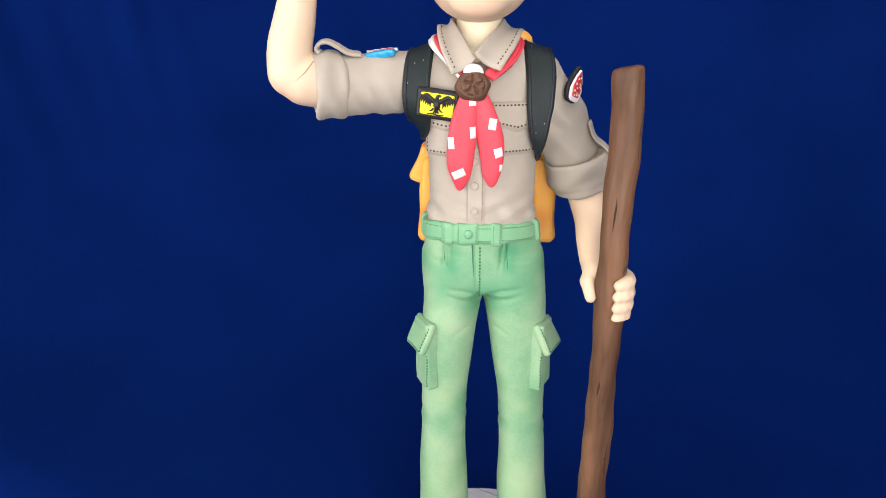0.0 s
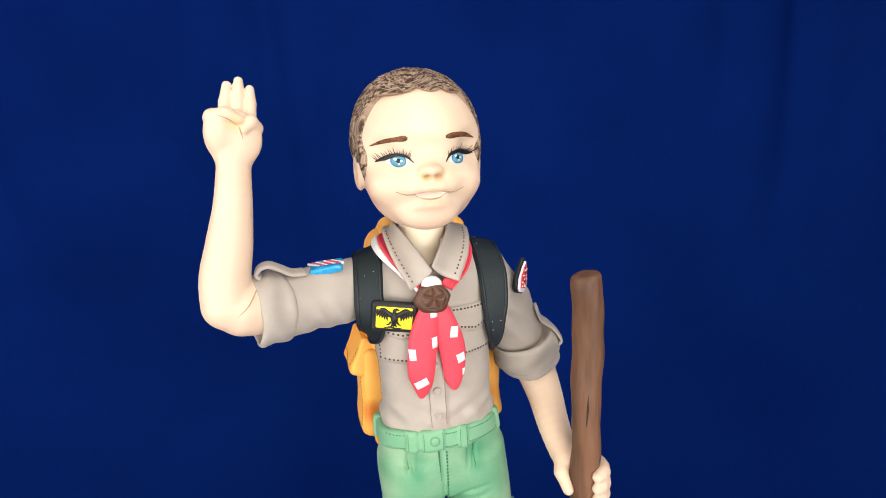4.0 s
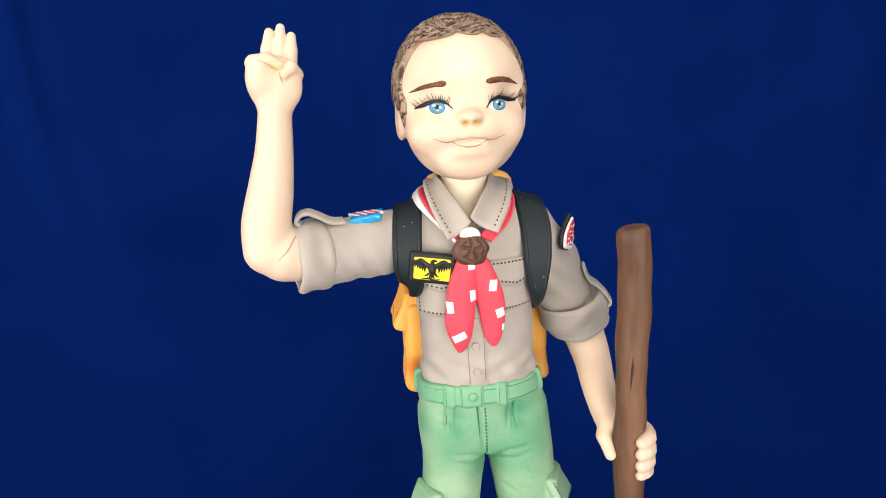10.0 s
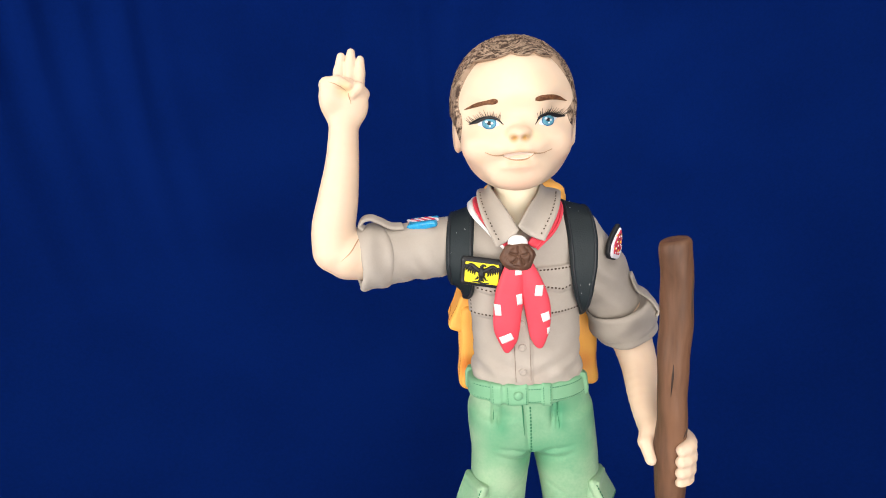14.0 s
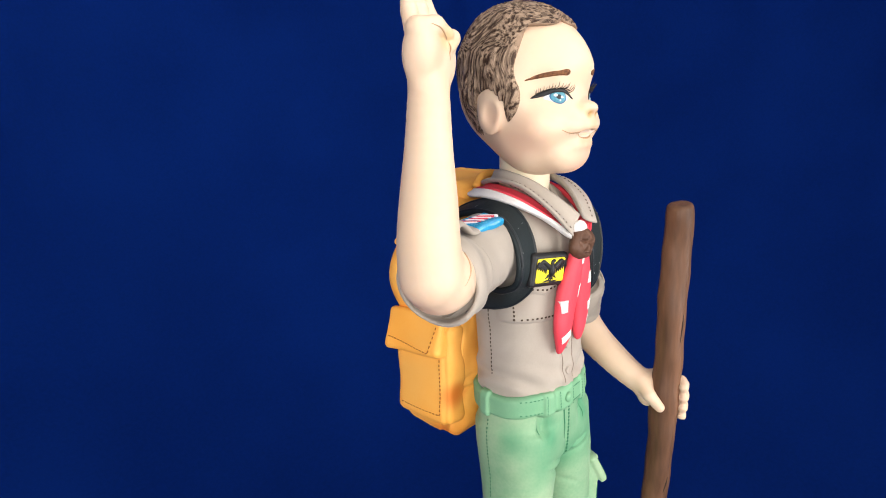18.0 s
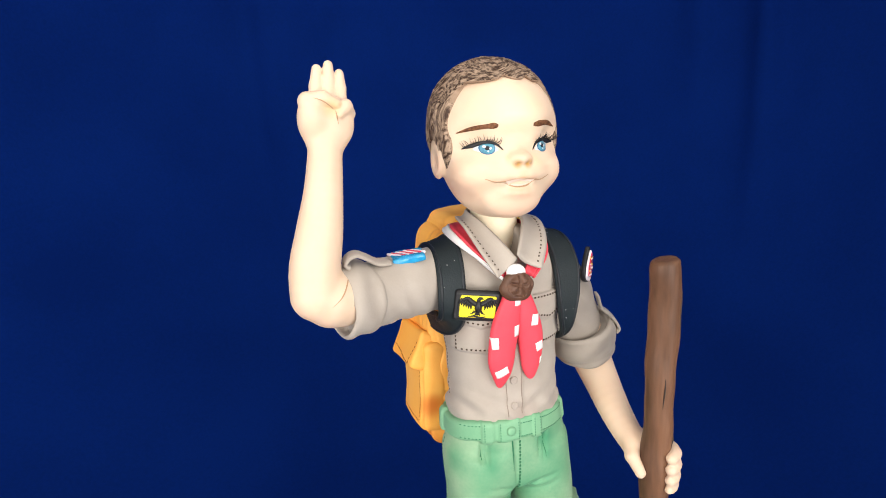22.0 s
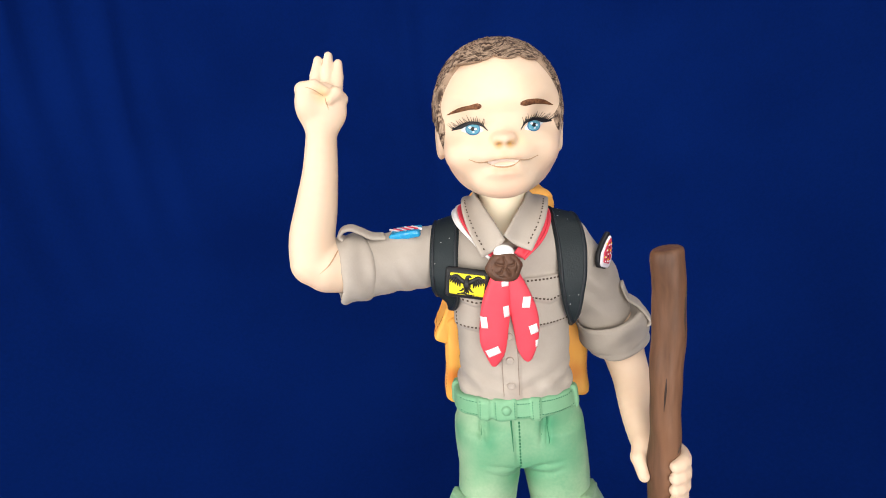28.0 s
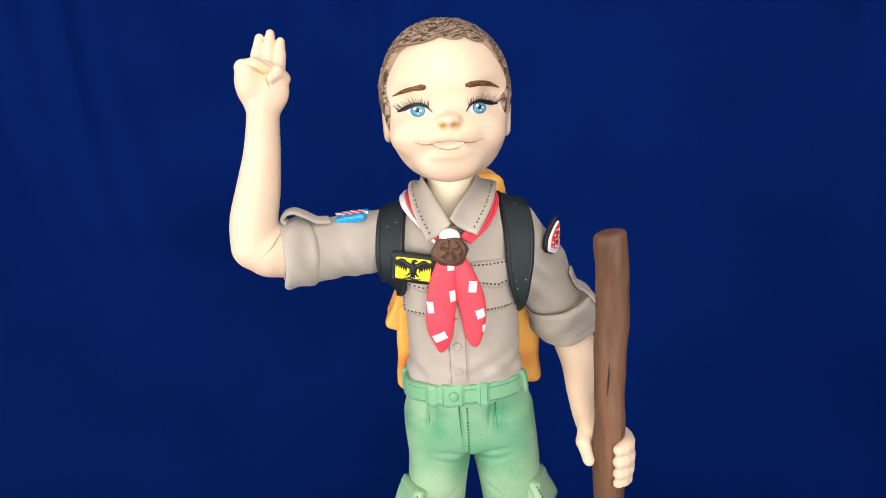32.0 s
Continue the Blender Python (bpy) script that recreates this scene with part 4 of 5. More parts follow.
    # stitched seams
    for pts, n in (([(-1.2, -20, 228.5), (15.4, -20, 228.5)], 13), ([(-1.2, -20, 222.6), (7.0, -20, 220.6), (15.4, -20, 222.6)], 13), ([(-0.9, -20, 211.8), (14.6, -20, 211.8)], 13),
                   ([(-26.6, -20, 211.1), (-12, -20, 211.1)], 12), ([(14.7, -20, 211.8), (14.7, -20, 220.0)], 7), ([(-26.6, -20, 211.1), (-26.6, -20, 221)], 8), ([(-27, -20, 222.4), (-19.5, -20, 221), (-11.8, -20, 222.4)], 11)):
        put(stitches(shirt, pts, (0, 1, 0), n, (0.36, 0.27, 0.16)), holes)
    put(stitches(shirt, [(-36, 13, 217), (-36, 12.6, 189)], (1, 0, 0), 20, (0.42, 0.18, 0.12)), holes)
    for x0 in (-11.4, -5.7):
        put(stitches(shirt, [(x0, -20, 186), (x0, -20, 212)], (0, 1, 0), 60, (0.3, 0.12, 0.05)), seam)
    put(leaf_dots(COLLAR_IN, COLLAR_OUT, 0.80, 15, 1.6, 0.5, 0.97), holes)
    put(leaf_dots(COLLAR_IN_R, COLLAR_OUT_R, 0.80, 15, -1.6, 0.5, 0.97), holes)
    for z in (208.2, 199.0, 189.3):
        x = -8.6
        c = pressed(shirt, [(x, -20, z)], (0, 1, 0))[0]
        put(skin_mesh(lambda p: smax(rod(p, (x, c[1] + 0.6, z), (x, c[1] - 0.75, z - 0.1), 1.5, 0.4), -rod(p, (x, c[1] - 1.4, z), (x, c[1] - 0.5, z), 0.95, 0.2), 0.2), (x - 2.2, c[1] - 2, z - 2.2), (x + 2.2, c[1] + 1.5, z + 2.2), 0.28), taupe)
    bc = pressed(belt, [(-10.8, -30, 180.4)], (0, 1, 0))[0]
    put(skin_mesh(lambda p: ell(p, tuple(bc), (1.9, 1.0, 1.9)), tuple(bc - 2.6), tuple(bc + 2.6), 0.3), green)
    for dz in (-2.6, 2.4):
        for x0, x1, n, rise in ((-27, -21.6, 6, -0.5), (-6.6, -2.6, 5, 0), (2.6, 15.6, 15, -0.8)):
            ends = [(x0, -30, 180.2 + dz + (rise if x0 < -20 else 0)), ((x0 + x1) / 2, -30, 180.2 + dz + rise * 0.4), (x1, -30, 180.2 + dz + (rise if x0 > 0 else 0))]
            put(stitches(belt, ends, (0, 1, 0), n, (0.32, 0.15, 0.08)), green_holes)
    for x0 in (-7.9, -14.7, -20.2, -1.3, 1.3):
        put(stitches(belt, [(x0, -30, 177.0), (x0, -30, 183.2)], (0, 1, 0), 7, (0.3, 0.13, 0.05)), green_holes)
    # dark green lines laid along the pleats under the belt
    for x0, x1, z1 in ((-19.6, -20.4, 164.5), (-18.0, -18.2, 167.5), (2.6, 2.2, 167.0), (4.2, 5.0, 164.5), (-9.2, -8.6, 162.0)):
        line = pressed(trousers, smooth_line([(x0, -20, 176), ((x0 + x1) / 2, -20, (176 + z1) / 2), (x1, -20, z1)], 12), (0, 1, 0))
        put(tube(line, [0.34, 0.26, 0.05], 6, 14), green_holes)
    put(stitches(trousers, [(-6.2, -20, 174), (-6.1, -20, 162), (-6.0, -20, 151)], (0, 1, 0), 17, (0.42, 0.30, 0.2)), green_holes)
    put(stitches(trousers, [(-40, 13, 172), (-40, 12, 142)], (1, 0, 0), 22, (0.36, 0.2, 0.1)), green_holes)
    for cx, cz in ((-20.1, 12.5), (19.2, 9.5)):
        k = 0.55 if cx < 0 else 0.6
        put(stitches(hem_bands, [(cx + x, -30, cz + k * (6 - y) + 1.9) for x, y in ((-10.5, -1.2), (-6, -4.2), (0, -5.7), (6, -4.2), (10.5, -1.2))], (0, 1, 0), 14, (0.5, 0.34, 0.16)), green_holes)
    for cx, cy, cz, a in POCKETS:
        w = vec(math.cos(radians(a)), math.sin(radians(a)), 0)
        o = vec(math.sin(radians(a)), -math.cos(radians(a)), 0)
        c = vec(cx, cy, cz) + o * 20
        inner = 1 if a < 0 else -1
        put(stitches(cargo, [c + w * inner * 5.9 + vec(0, 0, 1), c + w * inner * 5.9 + vec(0, 0, -13)], -o, 11, (0.42, 0.26, 0.14)), green_holes)
        put(stitches(cargo, [c - w * inner * 6.0 + vec(0, 0, 4.6), c + w * inner * 6.4 + vec(0, 0, 4.6), c + w * inner * 6.4 + vec(0, 0, 14)], -o, 18, (0.42, 0.26, 0.14)), green_holes)

    # tabs that hold the rolled sleeves
    put(band([(-50.5, 0.5, 246.2), (-54.5, -1.0, 246.8), (-58.5, -2.2, 249.2), (-61.8, -3.0, 250.6), (-64.4, -3.6, 249.8), (-65.3, -3.8, 247.9), (-64.0, -3.8, 246.8)], [5.0, 4.6, 4.2], 1.6, (0, 1, 0.25), 40, 5), taupe)
    put(band([(35.8, 7.0, 221.0), (38.6, 7.8, 215.0), (42.6, 8.4, 211.8), (45.6, 8.0, 208.2), (46.8, 7.6, 204.8), (45.4, 7.8, 203.6)], [5.2, 4.8, 4.2], 1.3, (0.3, 1, 0.2), 36, 5), taupe)

    total = sum(len(v) for v, _, _ in out)
    strand = np.zeros((total, 3), np.float32)
    first = len(out[0][0])
    d = hv - vec(-6.8, 13, 288)
    up = np.clip((d[:, 2] - 8) / 14, 0, 1)[:, None]
    flow = (1 - up) * vec(0.0, -0.25, 1.0) + up * vec(0.75, -0.75, 0.1) + 0.25 * np.sin(d[:, [1, 2, 0]] * 0.35)
    flow /= np.linalg.norm(flow, axis=1)[:, None]
    strand[first:first + len(hv)] = d - flow * (d * flow).sum(1)[:, None] * 0.95
    ob = new("figurine", to_mesh("figurine", out, mats, strand))
    return tagged(ob, "clay figurine of a saluting scout in taupe shirt and green trousers", "figurine")


figurine()


# ---- what the figurine wears and holds ----
def staff_line():
    return [(45.8, -17.6, 0.2), (44.6, -18.6, 18), (43.4, -19.6, 42), (42.5, -20.5, 73), (42.0, -21.8, 112), (41.9, -23.0, 138), (41.2, -23.8, 152), (40.6, -24.2, 164), (41.0, -24.8, 180), (40.5, -25.0, 200), (40.6, -25.6, 220), (39.8, -26.2, 241)]


def hiking_staff():
    t = thing("hiking_staff", "brown modelled clay walking staff with grooved bark, held upright", "staff")
    line = smooth_line(staff_line(), 60)

    def f(p):
        z = p[..., 2]
        cx, cy = np.interp(z, line[:, 2], line[:, 0]), np.interp(z, line[:, 2], line[:, 1])
        r = np.interp(z, [0, 30, 73, 110, 145, 158, 168, 185, 205, 220, 238, 242], [6.0, 6.0, 5.7, 5.4, 5.3, 5.9, 5.4, 5.2, 5.3, 5.1, 5.2, 4.9])
        x, y = p[..., 0] - cx, p[..., 1] - cy
        a = np.arctan2(y, x)
        groove = 0.38 * np.sin(a * 2 + z * 0.045) * np.sin(z * 0.075 + 1) + 0.45 * np.sin(z * 0.11 + 1.2 * np.sin(a)) * np.cos(a - 0.6) + 0.22 * np.exp(-((np.sin(a * 1.0 + z * 0.02 + 1.0) / 0.10) ** 2)) * (np.sin(z * 0.10) > -0.2)
        groove += 0.25 * np.exp(-((np.sin((a - z * 0.05) * 1.0) / 0.09) ** 2)) * ((z < 75) & (z > 12))
        d = np.hypot(x, y * 1.02) - r + groove + 0.15 * np.sin(z * 0.35 + a)
        return smax(d, np.maximum(-z, z - 242.2 - 0.15 * x), 1.8)

    shaft = part("shaft", skin_mesh(f, (30, -36, -1), (56, -8, 245), 0.7), STAFF, t)
    for k, pts in enumerate(([(42.0, 60), (39.5, 50), (38.8, 38)], [(47.5, 64), (46.2, 48), (47.4, 40)], [(47.5, 33), (44.5, 26), (41.0, 18)], [(44.6, 232), (44.0, 222), (44.4, 212)], [(38.6, 200), (38.2, 188)], [(44.6, 176), (43.2, 172)], [(39.4, 128), (39.0, 120)], [(45.5, 98), (45.0, 88), (45.4, 80)], [(43.8, 12), (44.6, 5)], [(48.6, 14), (48.2, 4)])):
        line3 = pressed(f, smooth_line([(x, -50, z) for x, z in pts], 12) if len(pts) > 2 else along([(x, -50, z) for x, z in pts], 12), (0, 1, 0))
        part("crack", tube(line3, [0.06, 0.34, 0.28, 0.05], 6, 14), LACE, shaft)
    return t


hiking_staff()


def boot(name, cx, cy, a, label):
    t = thing(name, label, "boot", "boots of the figurine")
    m = turn(0, 0, a)

    def outline(p, grow):
        q = turned(p, (cx, cy, 0), m)
        y = q[..., 1]
        w = np.interp(y, [-17, -10, 0, 8, 17], [10.6, 12.2, 11.0, 10.0, 9.6]) + grow
        return smax(np.abs(q[..., 0]) - w, np.maximum(-16.5 - grow - y, y - 15.5 - grow) + 0.006 * q[..., 0] ** 2, 2.6)

    def upper(p):
        q = turned(p, (cx, cy, 0), m)
        d = smin(ell(q, (0, -5.5, 3.4), (13.6, 12.6, 8.4)), ell(q, (0, 6, 7), (10.2, 11.0, 11)), 6)
        d = smin(d, capsule(q, (0, 6, 8), (0, 7, 18), 8.0, 8.0), 4)
        d = smin(d, block(q, (0, -11.4, 4.4), (9.6, 4.0, 3.0), 1.8), 2.5)
        d = smax(d, 1.6 - q[..., 2], 0.6)
        d = smax(d, outline(p, 0.3), 1.5)
        return d + 0.9 * np.exp(-(((q[..., 1] + 9.2 + 0.05 * q[..., 0] ** 2 * 0.4) / 0.9) ** 2)) * (q[..., 2] > 4) + lumps(p, 5, 0.5)

    def sole(p):
        q = turned(p, (cx, cy, 0), m)
        tread = 0.5 * (np.sin(q[..., 1] * 1.7 + 0.6 * q[..., 0]) > 0.55)
        return smax(outline(p, 0.9) + tread, np.maximum(0.05 - q[..., 2], q[..., 2] - 2.9), 0.6)

    lo, hi = (cx - 22, cy - 22, 0), (cx + 22, cy + 22, 28)
    part("upper", skin_mesh(upper, lo, hi, 0.75), LEATHER, t)
    part("sole", skin_mesh(sole, (lo[0], lo[1], -0.6), (hi[0], hi[1], 4.5), 0.55), SOLE, t)

    def place(x, y, z):
        return np.array(m @ Vector((x, y, 0))) + (cx, cy, z)

    low = [place(-4.4, -9.6, 40), place(4.4, -9.6, 40)]
    high = [place(-5.0, -4.4, 40), place(5.0, -4.4, 40)]
    tongue = part("tongue", decal(upper, low, high, 14, 8, way=(0, 0, -1), lift=0.5, back=0), WOGGLE, t)
    for y0, y1 in ((-9.0, -7.6), (-7.4, -5.8)):
        for s in (-1, 1):
            pts = pressed(upper, [place(-4.4 * s, y0, 40), place(0, (y0 + y1) / 2, 40), place(4.4 * s, y1, 40)], (0, 0, -1)) + vec(0, 0, 0.7)
            part("lace", tube(pts, [0.5, 0.5], 6, 10), LACE, tongue)
    for s in (-1, 1):
        pts = pressed(upper, [place(4.8 * s, -10.0, 40), place(5.2 * s, -6, 40), place(5.4 * s, -4, 40)], (0, 0, -1)) + vec(0, 0, 0.3)
        part("eyelet_edge", tube(pts, [0.45, 0.45], 6, 10), LACE, t)
    return t


boot("hiking_boot", -21.6, 1.5, 3, "tan clay hiking boot with black sole, standing on the base")
boot("hiking_boot", 20.6, -0.6, 24, "tan clay hiking boot with black sole, toe turned outwards")


def rucksack():
    t = thing("backpack", "orange clay backpack with side pockets and black shoulder straps", "backpack")

    def body(p):
        z = p[..., 2]
        s = 0.64 * p[..., 0] - 0.77 * p[..., 1]
        narrow = 1 - 0.2 * np.clip((z - 216) / 34, 0, 1)
        d = block(np.stack([(p[..., 0] + 4.6) / narrow - 4.6, p[..., 1], z], -1), (-4.6, 42.6, 203.0), (23.4, 15.4, 46.5), 7)
        d = smin(d, ell(p, (-4, 41, 175), (26.5, 14.5, 21)), 6)
        d = smin(d, ell(p, (-19, 52, 218), (13.5, 9.5, 17)), 3)
        side = np.clip((-16 - p[..., 0]) / 3, 0, 1)
        d = d + side * (0.9 * np.exp(-(((z - 178.5 - 0.1 * p[..., 1]) / 0.8) ** 2)) + 0.9 * np.exp(-(((z - 174.5 - 0.1 * p[..., 1]) / 0.7) ** 2)))
        d = d + side * np.clip((z - 180) / 6, 0, 1) * (0.9 * np.exp(-(((s + 40.6 - 0.03 * (z - 200)) / 0.6) ** 2)) + 0.9 * np.exp(-(((s + 38.2 + 0.05 * (z - 200)) / 0.6) ** 2)))
        d = d + 0.8 * np.exp(-(((s + 44 - 0.3 * (z - 160)) / 0.7) ** 2)) * (z < 166)
        d = d + side * 0.45 * np.sin(p[..., 1] * 1.1 + 0.16 * z + 1.2 * np.sin(z * 0.13)) * np.clip((36 - p[..., 1]) / 4, 0, 1)
        return d + 0.7 * np.exp(-(((p[..., 1] - 37 - 0.03 * (z - 200)) / 0.8) ** 2)) + lumps(p, 9, 0.4, 0.7)

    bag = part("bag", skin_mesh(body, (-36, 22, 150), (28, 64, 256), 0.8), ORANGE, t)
    for pts in ([(30, 178.2), (36, 178.8), (44, 179.6)], [(30, 174.2), (36, 174.8), (44, 175.6)]):
        line = pressed(body, smooth_line([(-60, y, z) for y, z in pts], 16), (1, 0, 0))
        part("seam", tube(line, [0.1, 0.22, 0.22, 0.1], 6, 24), RUST_SEAM, bag, "rust-coloured pressed seam")

    def lid(p):
        d = block(p, (-1.2, 44.0, 245.0), (17.6, 15.0, 9.7), 6.0, turn(0, -3, 0))
        d = d + 0.6 * np.exp(-(((p[..., 2] - 243.0 - 0.004 * (p[..., 1] - 42) ** 2) / 0.7) ** 2))
        return d + 0.5 * np.exp(-(((p[..., 2] - 250.5) / 0.6) ** 2)) + lumps(p, 8, 0.35, 0.2)

    cover = part("lid", skin_mesh(lid, (-30, 25, 234), (20, 60, 258), 0.7), ORANGE, t)
    for pts in ([(37, 240), (38.5, 245), (44, 248.4), (50, 245), (52, 240)], [(33, 241.4), (35, 241.8), (37, 242.2)]):
        line = pressed(lid, smooth_line([(-60, y, z) for y, z in pts], 20), (1, 0, 0))
        part("seam", tube(line, [0.1, 0.26, 0.26, 0.1], 6, 26), RUST_SEAM, cover, "rust-coloured pressed seam")
    part("piping", tube([(-21, 29.5, 238), (-22.6, 38, 242), (-22, 47, 243.5), (-17, 56, 242)], [0.7, 0.7], 8, 30), ORANGE, cover)
    part("grab_loop", tube([(-14, 27, 252), (-9, 27.5, 255.5), (-3, 27.5, 255.5), (2, 27, 252)], [1.5, 1.5], 8, 24), ORANGE, cover)
    part("toggle", skin_mesh(lambda p: smin(ell(p, (-30.6, 50, 232.8), (2.2, 1.7, 1.7)), ell(p, (-28.4, 50, 232.8), (1.4, 1.1, 1.1)), 0.4), (-35, 46, 229), (-25, 54, 237), 0.4), ORANGE, t)
    for x, s in ((-26.4, -1), (22.6, 1)):
        def pouch(p):
            return block(p, (x, 41.4, 184), (5.6, 13.6, 19.8), 3.4, turn(0, s * -3, 0)) + lumps(p, 7, 0.4, 1.1) + 0.6 * np.exp(-(((p[..., 1] - 30.0) / 0.6) ** 2))

        def flap(p):
            return block(p, (x + s * 4.4, 43.2, 199.2), (3.2, 13.4, 8.0), 1.8, turn(-5, -s * 22, 0)) + lumps(p, 6, 0.35, 2.1)

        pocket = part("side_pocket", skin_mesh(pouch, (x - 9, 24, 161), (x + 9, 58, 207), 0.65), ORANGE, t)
        cover = part("pocket_flap", skin_mesh(flap, (x - 12, 28, 186), (x + 12, 57, 210), 0.6), ORANGE, pocket)
        part("stitching", stitches(flap, [(x + s * 25, 32.6, 203), (x + s * 25, 33.4, 194.6), (x + s * 25, 53.6, 196.4)], (-s, 0, 0), 20, (0.45, 0.2, 0.12)), ORANGE_STITCH, cover)
        part("stitching", stitches(pouch, [(x + s * 25, 32.0, 192), (x + s * 25, 32.0, 169.0), (x + s * 25, 51.0, 169.0)], (-s, 0, 0), 27, (0.45, 0.2, 0.12)), ORANGE_STITCH, pocket)
    left = [(-26.5, 29, 243), (-27.8, 21, 246.4), (-28.4, 11, 248.3), (-29.0, 2.3, 245.6), (-29.8, -3.0, 239.0), (-30.2, -4.4, 231), (-29.8, -3.0, 225.4), (-29.6, 2.6, 220.6), (-29.4, 14, 217.8), (-27.5, 28, 215)]
    right = [(12.4, 29, 243), (14.0, 21, 246.6), (14.6, 11, 248.4), (14.7, 3, 245.6), (15.1, -2.1, 239.0), (15.0, -4.4, 231), (14.8, -4.8, 221.5), (15.2, -3.0, 213.6), (16.0, 4, 208.4), (15.2, 18, 205), (14, 28, 203)]
    flat, side = (1, 0, 0), (0.3, 0, -0.95)
    for path, wide, widths in ((left, [(1, 0, 0.3)] * 3 + [(1, 0, 0.15), flat] + [(1, 0, -0.2), (0.8, 0, -0.6), side, side, side], [10.2, 10.2, 10.2, 10.2, 10.0, 10.0, 9.8, 9.4, 9.0, 9.0]), (right, [(1, 0, -0.3)] * 3 + [(1, 0, -0.15)] + [flat] * 7, [10.6, 11.0, 11.2, 11.2, 10.8, 9.8, 7.0, 2.4, 2.2, 2.2, 2.2])):
        strap = part("shoulder_strap", band(path, widths, 2.1, wide, 60, 7, 0.3), STRAP, t, "padded black shoulder strap")
        c = smooth_line(path, 60)
        w = np.interp(np.linspace(0, 1, 60), np.linspace(0, 1, len(widths)), widths)
        tan = np.gradient(c, axis=0)
        tan /= np.linalg.norm(tan, axis=1)[:, None]
        x = across(wide, tan)
        x = x - (x * tan).sum(1)[:, None] * tan
        x /= np.linalg.norm(x, axis=1)[:, None]
        rnd = random.Random(7 * len(path))
        for _ in range(7):
            i, k = rnd.randrange(8, 36), rnd.uniform(-0.36, 0.36)
            o = c[i] + x[i] * w[i] * k + np.cross(tan, x)[i] * 1.02
            part("dust_fleck", (o + CUBE * (rnd.uniform(0.08, 0.16), 0.06, rnd.uniform(0.08, 0.18)), CUBE_FACES), WHITE, strap)
        for s in (-1, 1):
            part("edge_piping", tube(c + x * (s * (w / 2 - 1.1))[:, None] + np.cross(tan, x) * 0.85, [0.55, 0.55], 8, 70), PIPING, strap)
    return t


rucksack()


def scarf():
    t = thing("neckerchief", "red clay neckerchief with white squares, held by a brown slide", "scarf")
    tails = (eased([(196.6, -14.4, -6.8, 0.8, 0.8), (201, -14.0, -7.6, 3.0, 1.7), (206, -14.1, -8.2, 4.6, 2.3), (213, -13.6, -8.6, 5.4, 2.7), (221, -12.7, -9.4, 5.2, 2.8), (228, -11.6, -10.6, 4.2, 2.4), (234, -10.5, -11.5, 3.4, 2.2)], 5),
             eased([(198.6, -2.2, -7.4, 0.8, 0.8), (203, -2.4, -7.8, 2.9, 1.6), (208, -2.4, -8.0, 4.2, 2.2), (214, -3.0, -8.4, 4.8, 2.6), (221, -4.2, -9.2, 4.8, 2.7), (228, -5.8, -10.2, 4.0, 2.4), (234, -8.0, -11.2, 3.2, 2.2)], 5))
    marks = (((-14.6, 204.2, 2.4, 1.5, 24), (-17.4, 215.6, 1.1, 2.1, 4), (-9.6, 219.4, 1.0, 2.1, 4), (-9.8, 229.8, 1.2, 0.9, 0)), ((-0.2, 212.0, 1.5, 1.7, 14), (-2.6, 222.4, 1.4, 2.0, -8), (0.9, 206.2, 0.5, 1.3, 0)))
    for rows, spots in zip(tails, marks):
        def f(p, rows=rows):
            return column(p, rows, 2.2) + lumps(p, 7, 0.15, 0.9)

        tail = part("tail", skin_mesh(f, (-24, -16, 195), (6, -2, 235), 0.5), RED, t)
        for x, z, w, h, tilt in spots:
            u = turn(0, -tilt, 0)
            c = [np.array((x, 0, z)) + np.array(u @ Vector((a * w, 0, b * h))) for a, b in ((-1, -1), (1, -1), (-1, 1), (1, 1))]
            part("white_square", decal(f, c[:2], c[2:], 8, 6, lift=0.12), WHITE, tail)

    folds = ((-1, [(-9, 26, 252.0), (-15, 20, 253.4), (-18.6, 12, 253.4), (-18.4, 2.5, 250.6), (-15.4, -5.4, 245.0), (-11.4, -9.8, 239.6)],
              [(-9, 29, 250.4), (-18.6, 23, 252.0), (-23.4, 13, 252.8), (-23.4, 2.5, 250.2), (-19.4, -6.4, 244.2), (-13.8, -11.0, 238.4)],
              [(-9, 31, 248.4), (-21.0, 25, 250.0), (-25.6, 13, 250.6), (-24.8, 2.0, 248.2), (-19.8, -7.0, 243.3), (-14.4, -11.2, 237.6)]),
             (1, [(-7, 26, 252.0), (-0.6, 20, 253.4), (2.8, 12, 253.4), (2.6, 2.5, 250.6), (-0.6, -5.4, 245.0), (-6.0, -9.8, 239.6)],
              [(-7, 29, 249.4), (4.0, 23, 250.8), (8.0, 13, 251.6), (7.8, 2.5, 249.0), (4.0, -6.6, 243.4), (-3.0, -11.2, 237.8)],
              [(-7, 31, 247.4), (5.0, 25, 249.4), (8.8, 13, 250.4), (8.4, 2.0, 247.8), (4.6, -7.0, 242.8), (-2.6, -11.4, 237.2)]))
    for side, inner, middle, outer in folds:
        fold = part("neck_fold", sheet(inner, middle, 1.9, bulge=-0.7 * side), RED, t, "red folded cloth round the neck")
        part("white_border", sheet(middle, outer, 2.1, m=7, bulge=-0.35 * side), WHITE if side < 0 else RED, fold, "white border of the folded cloth" if side < 0 else "")
    part("white_knot", skin_mesh(lambda p: ell(p, (-9.6, -11.2, 240.2), (3.5, 2.2, 2.9)) + lumps(p, 4, 0.15), (-15, -15, 236), (-4, -7, 246), 0.5), WHITE, t)

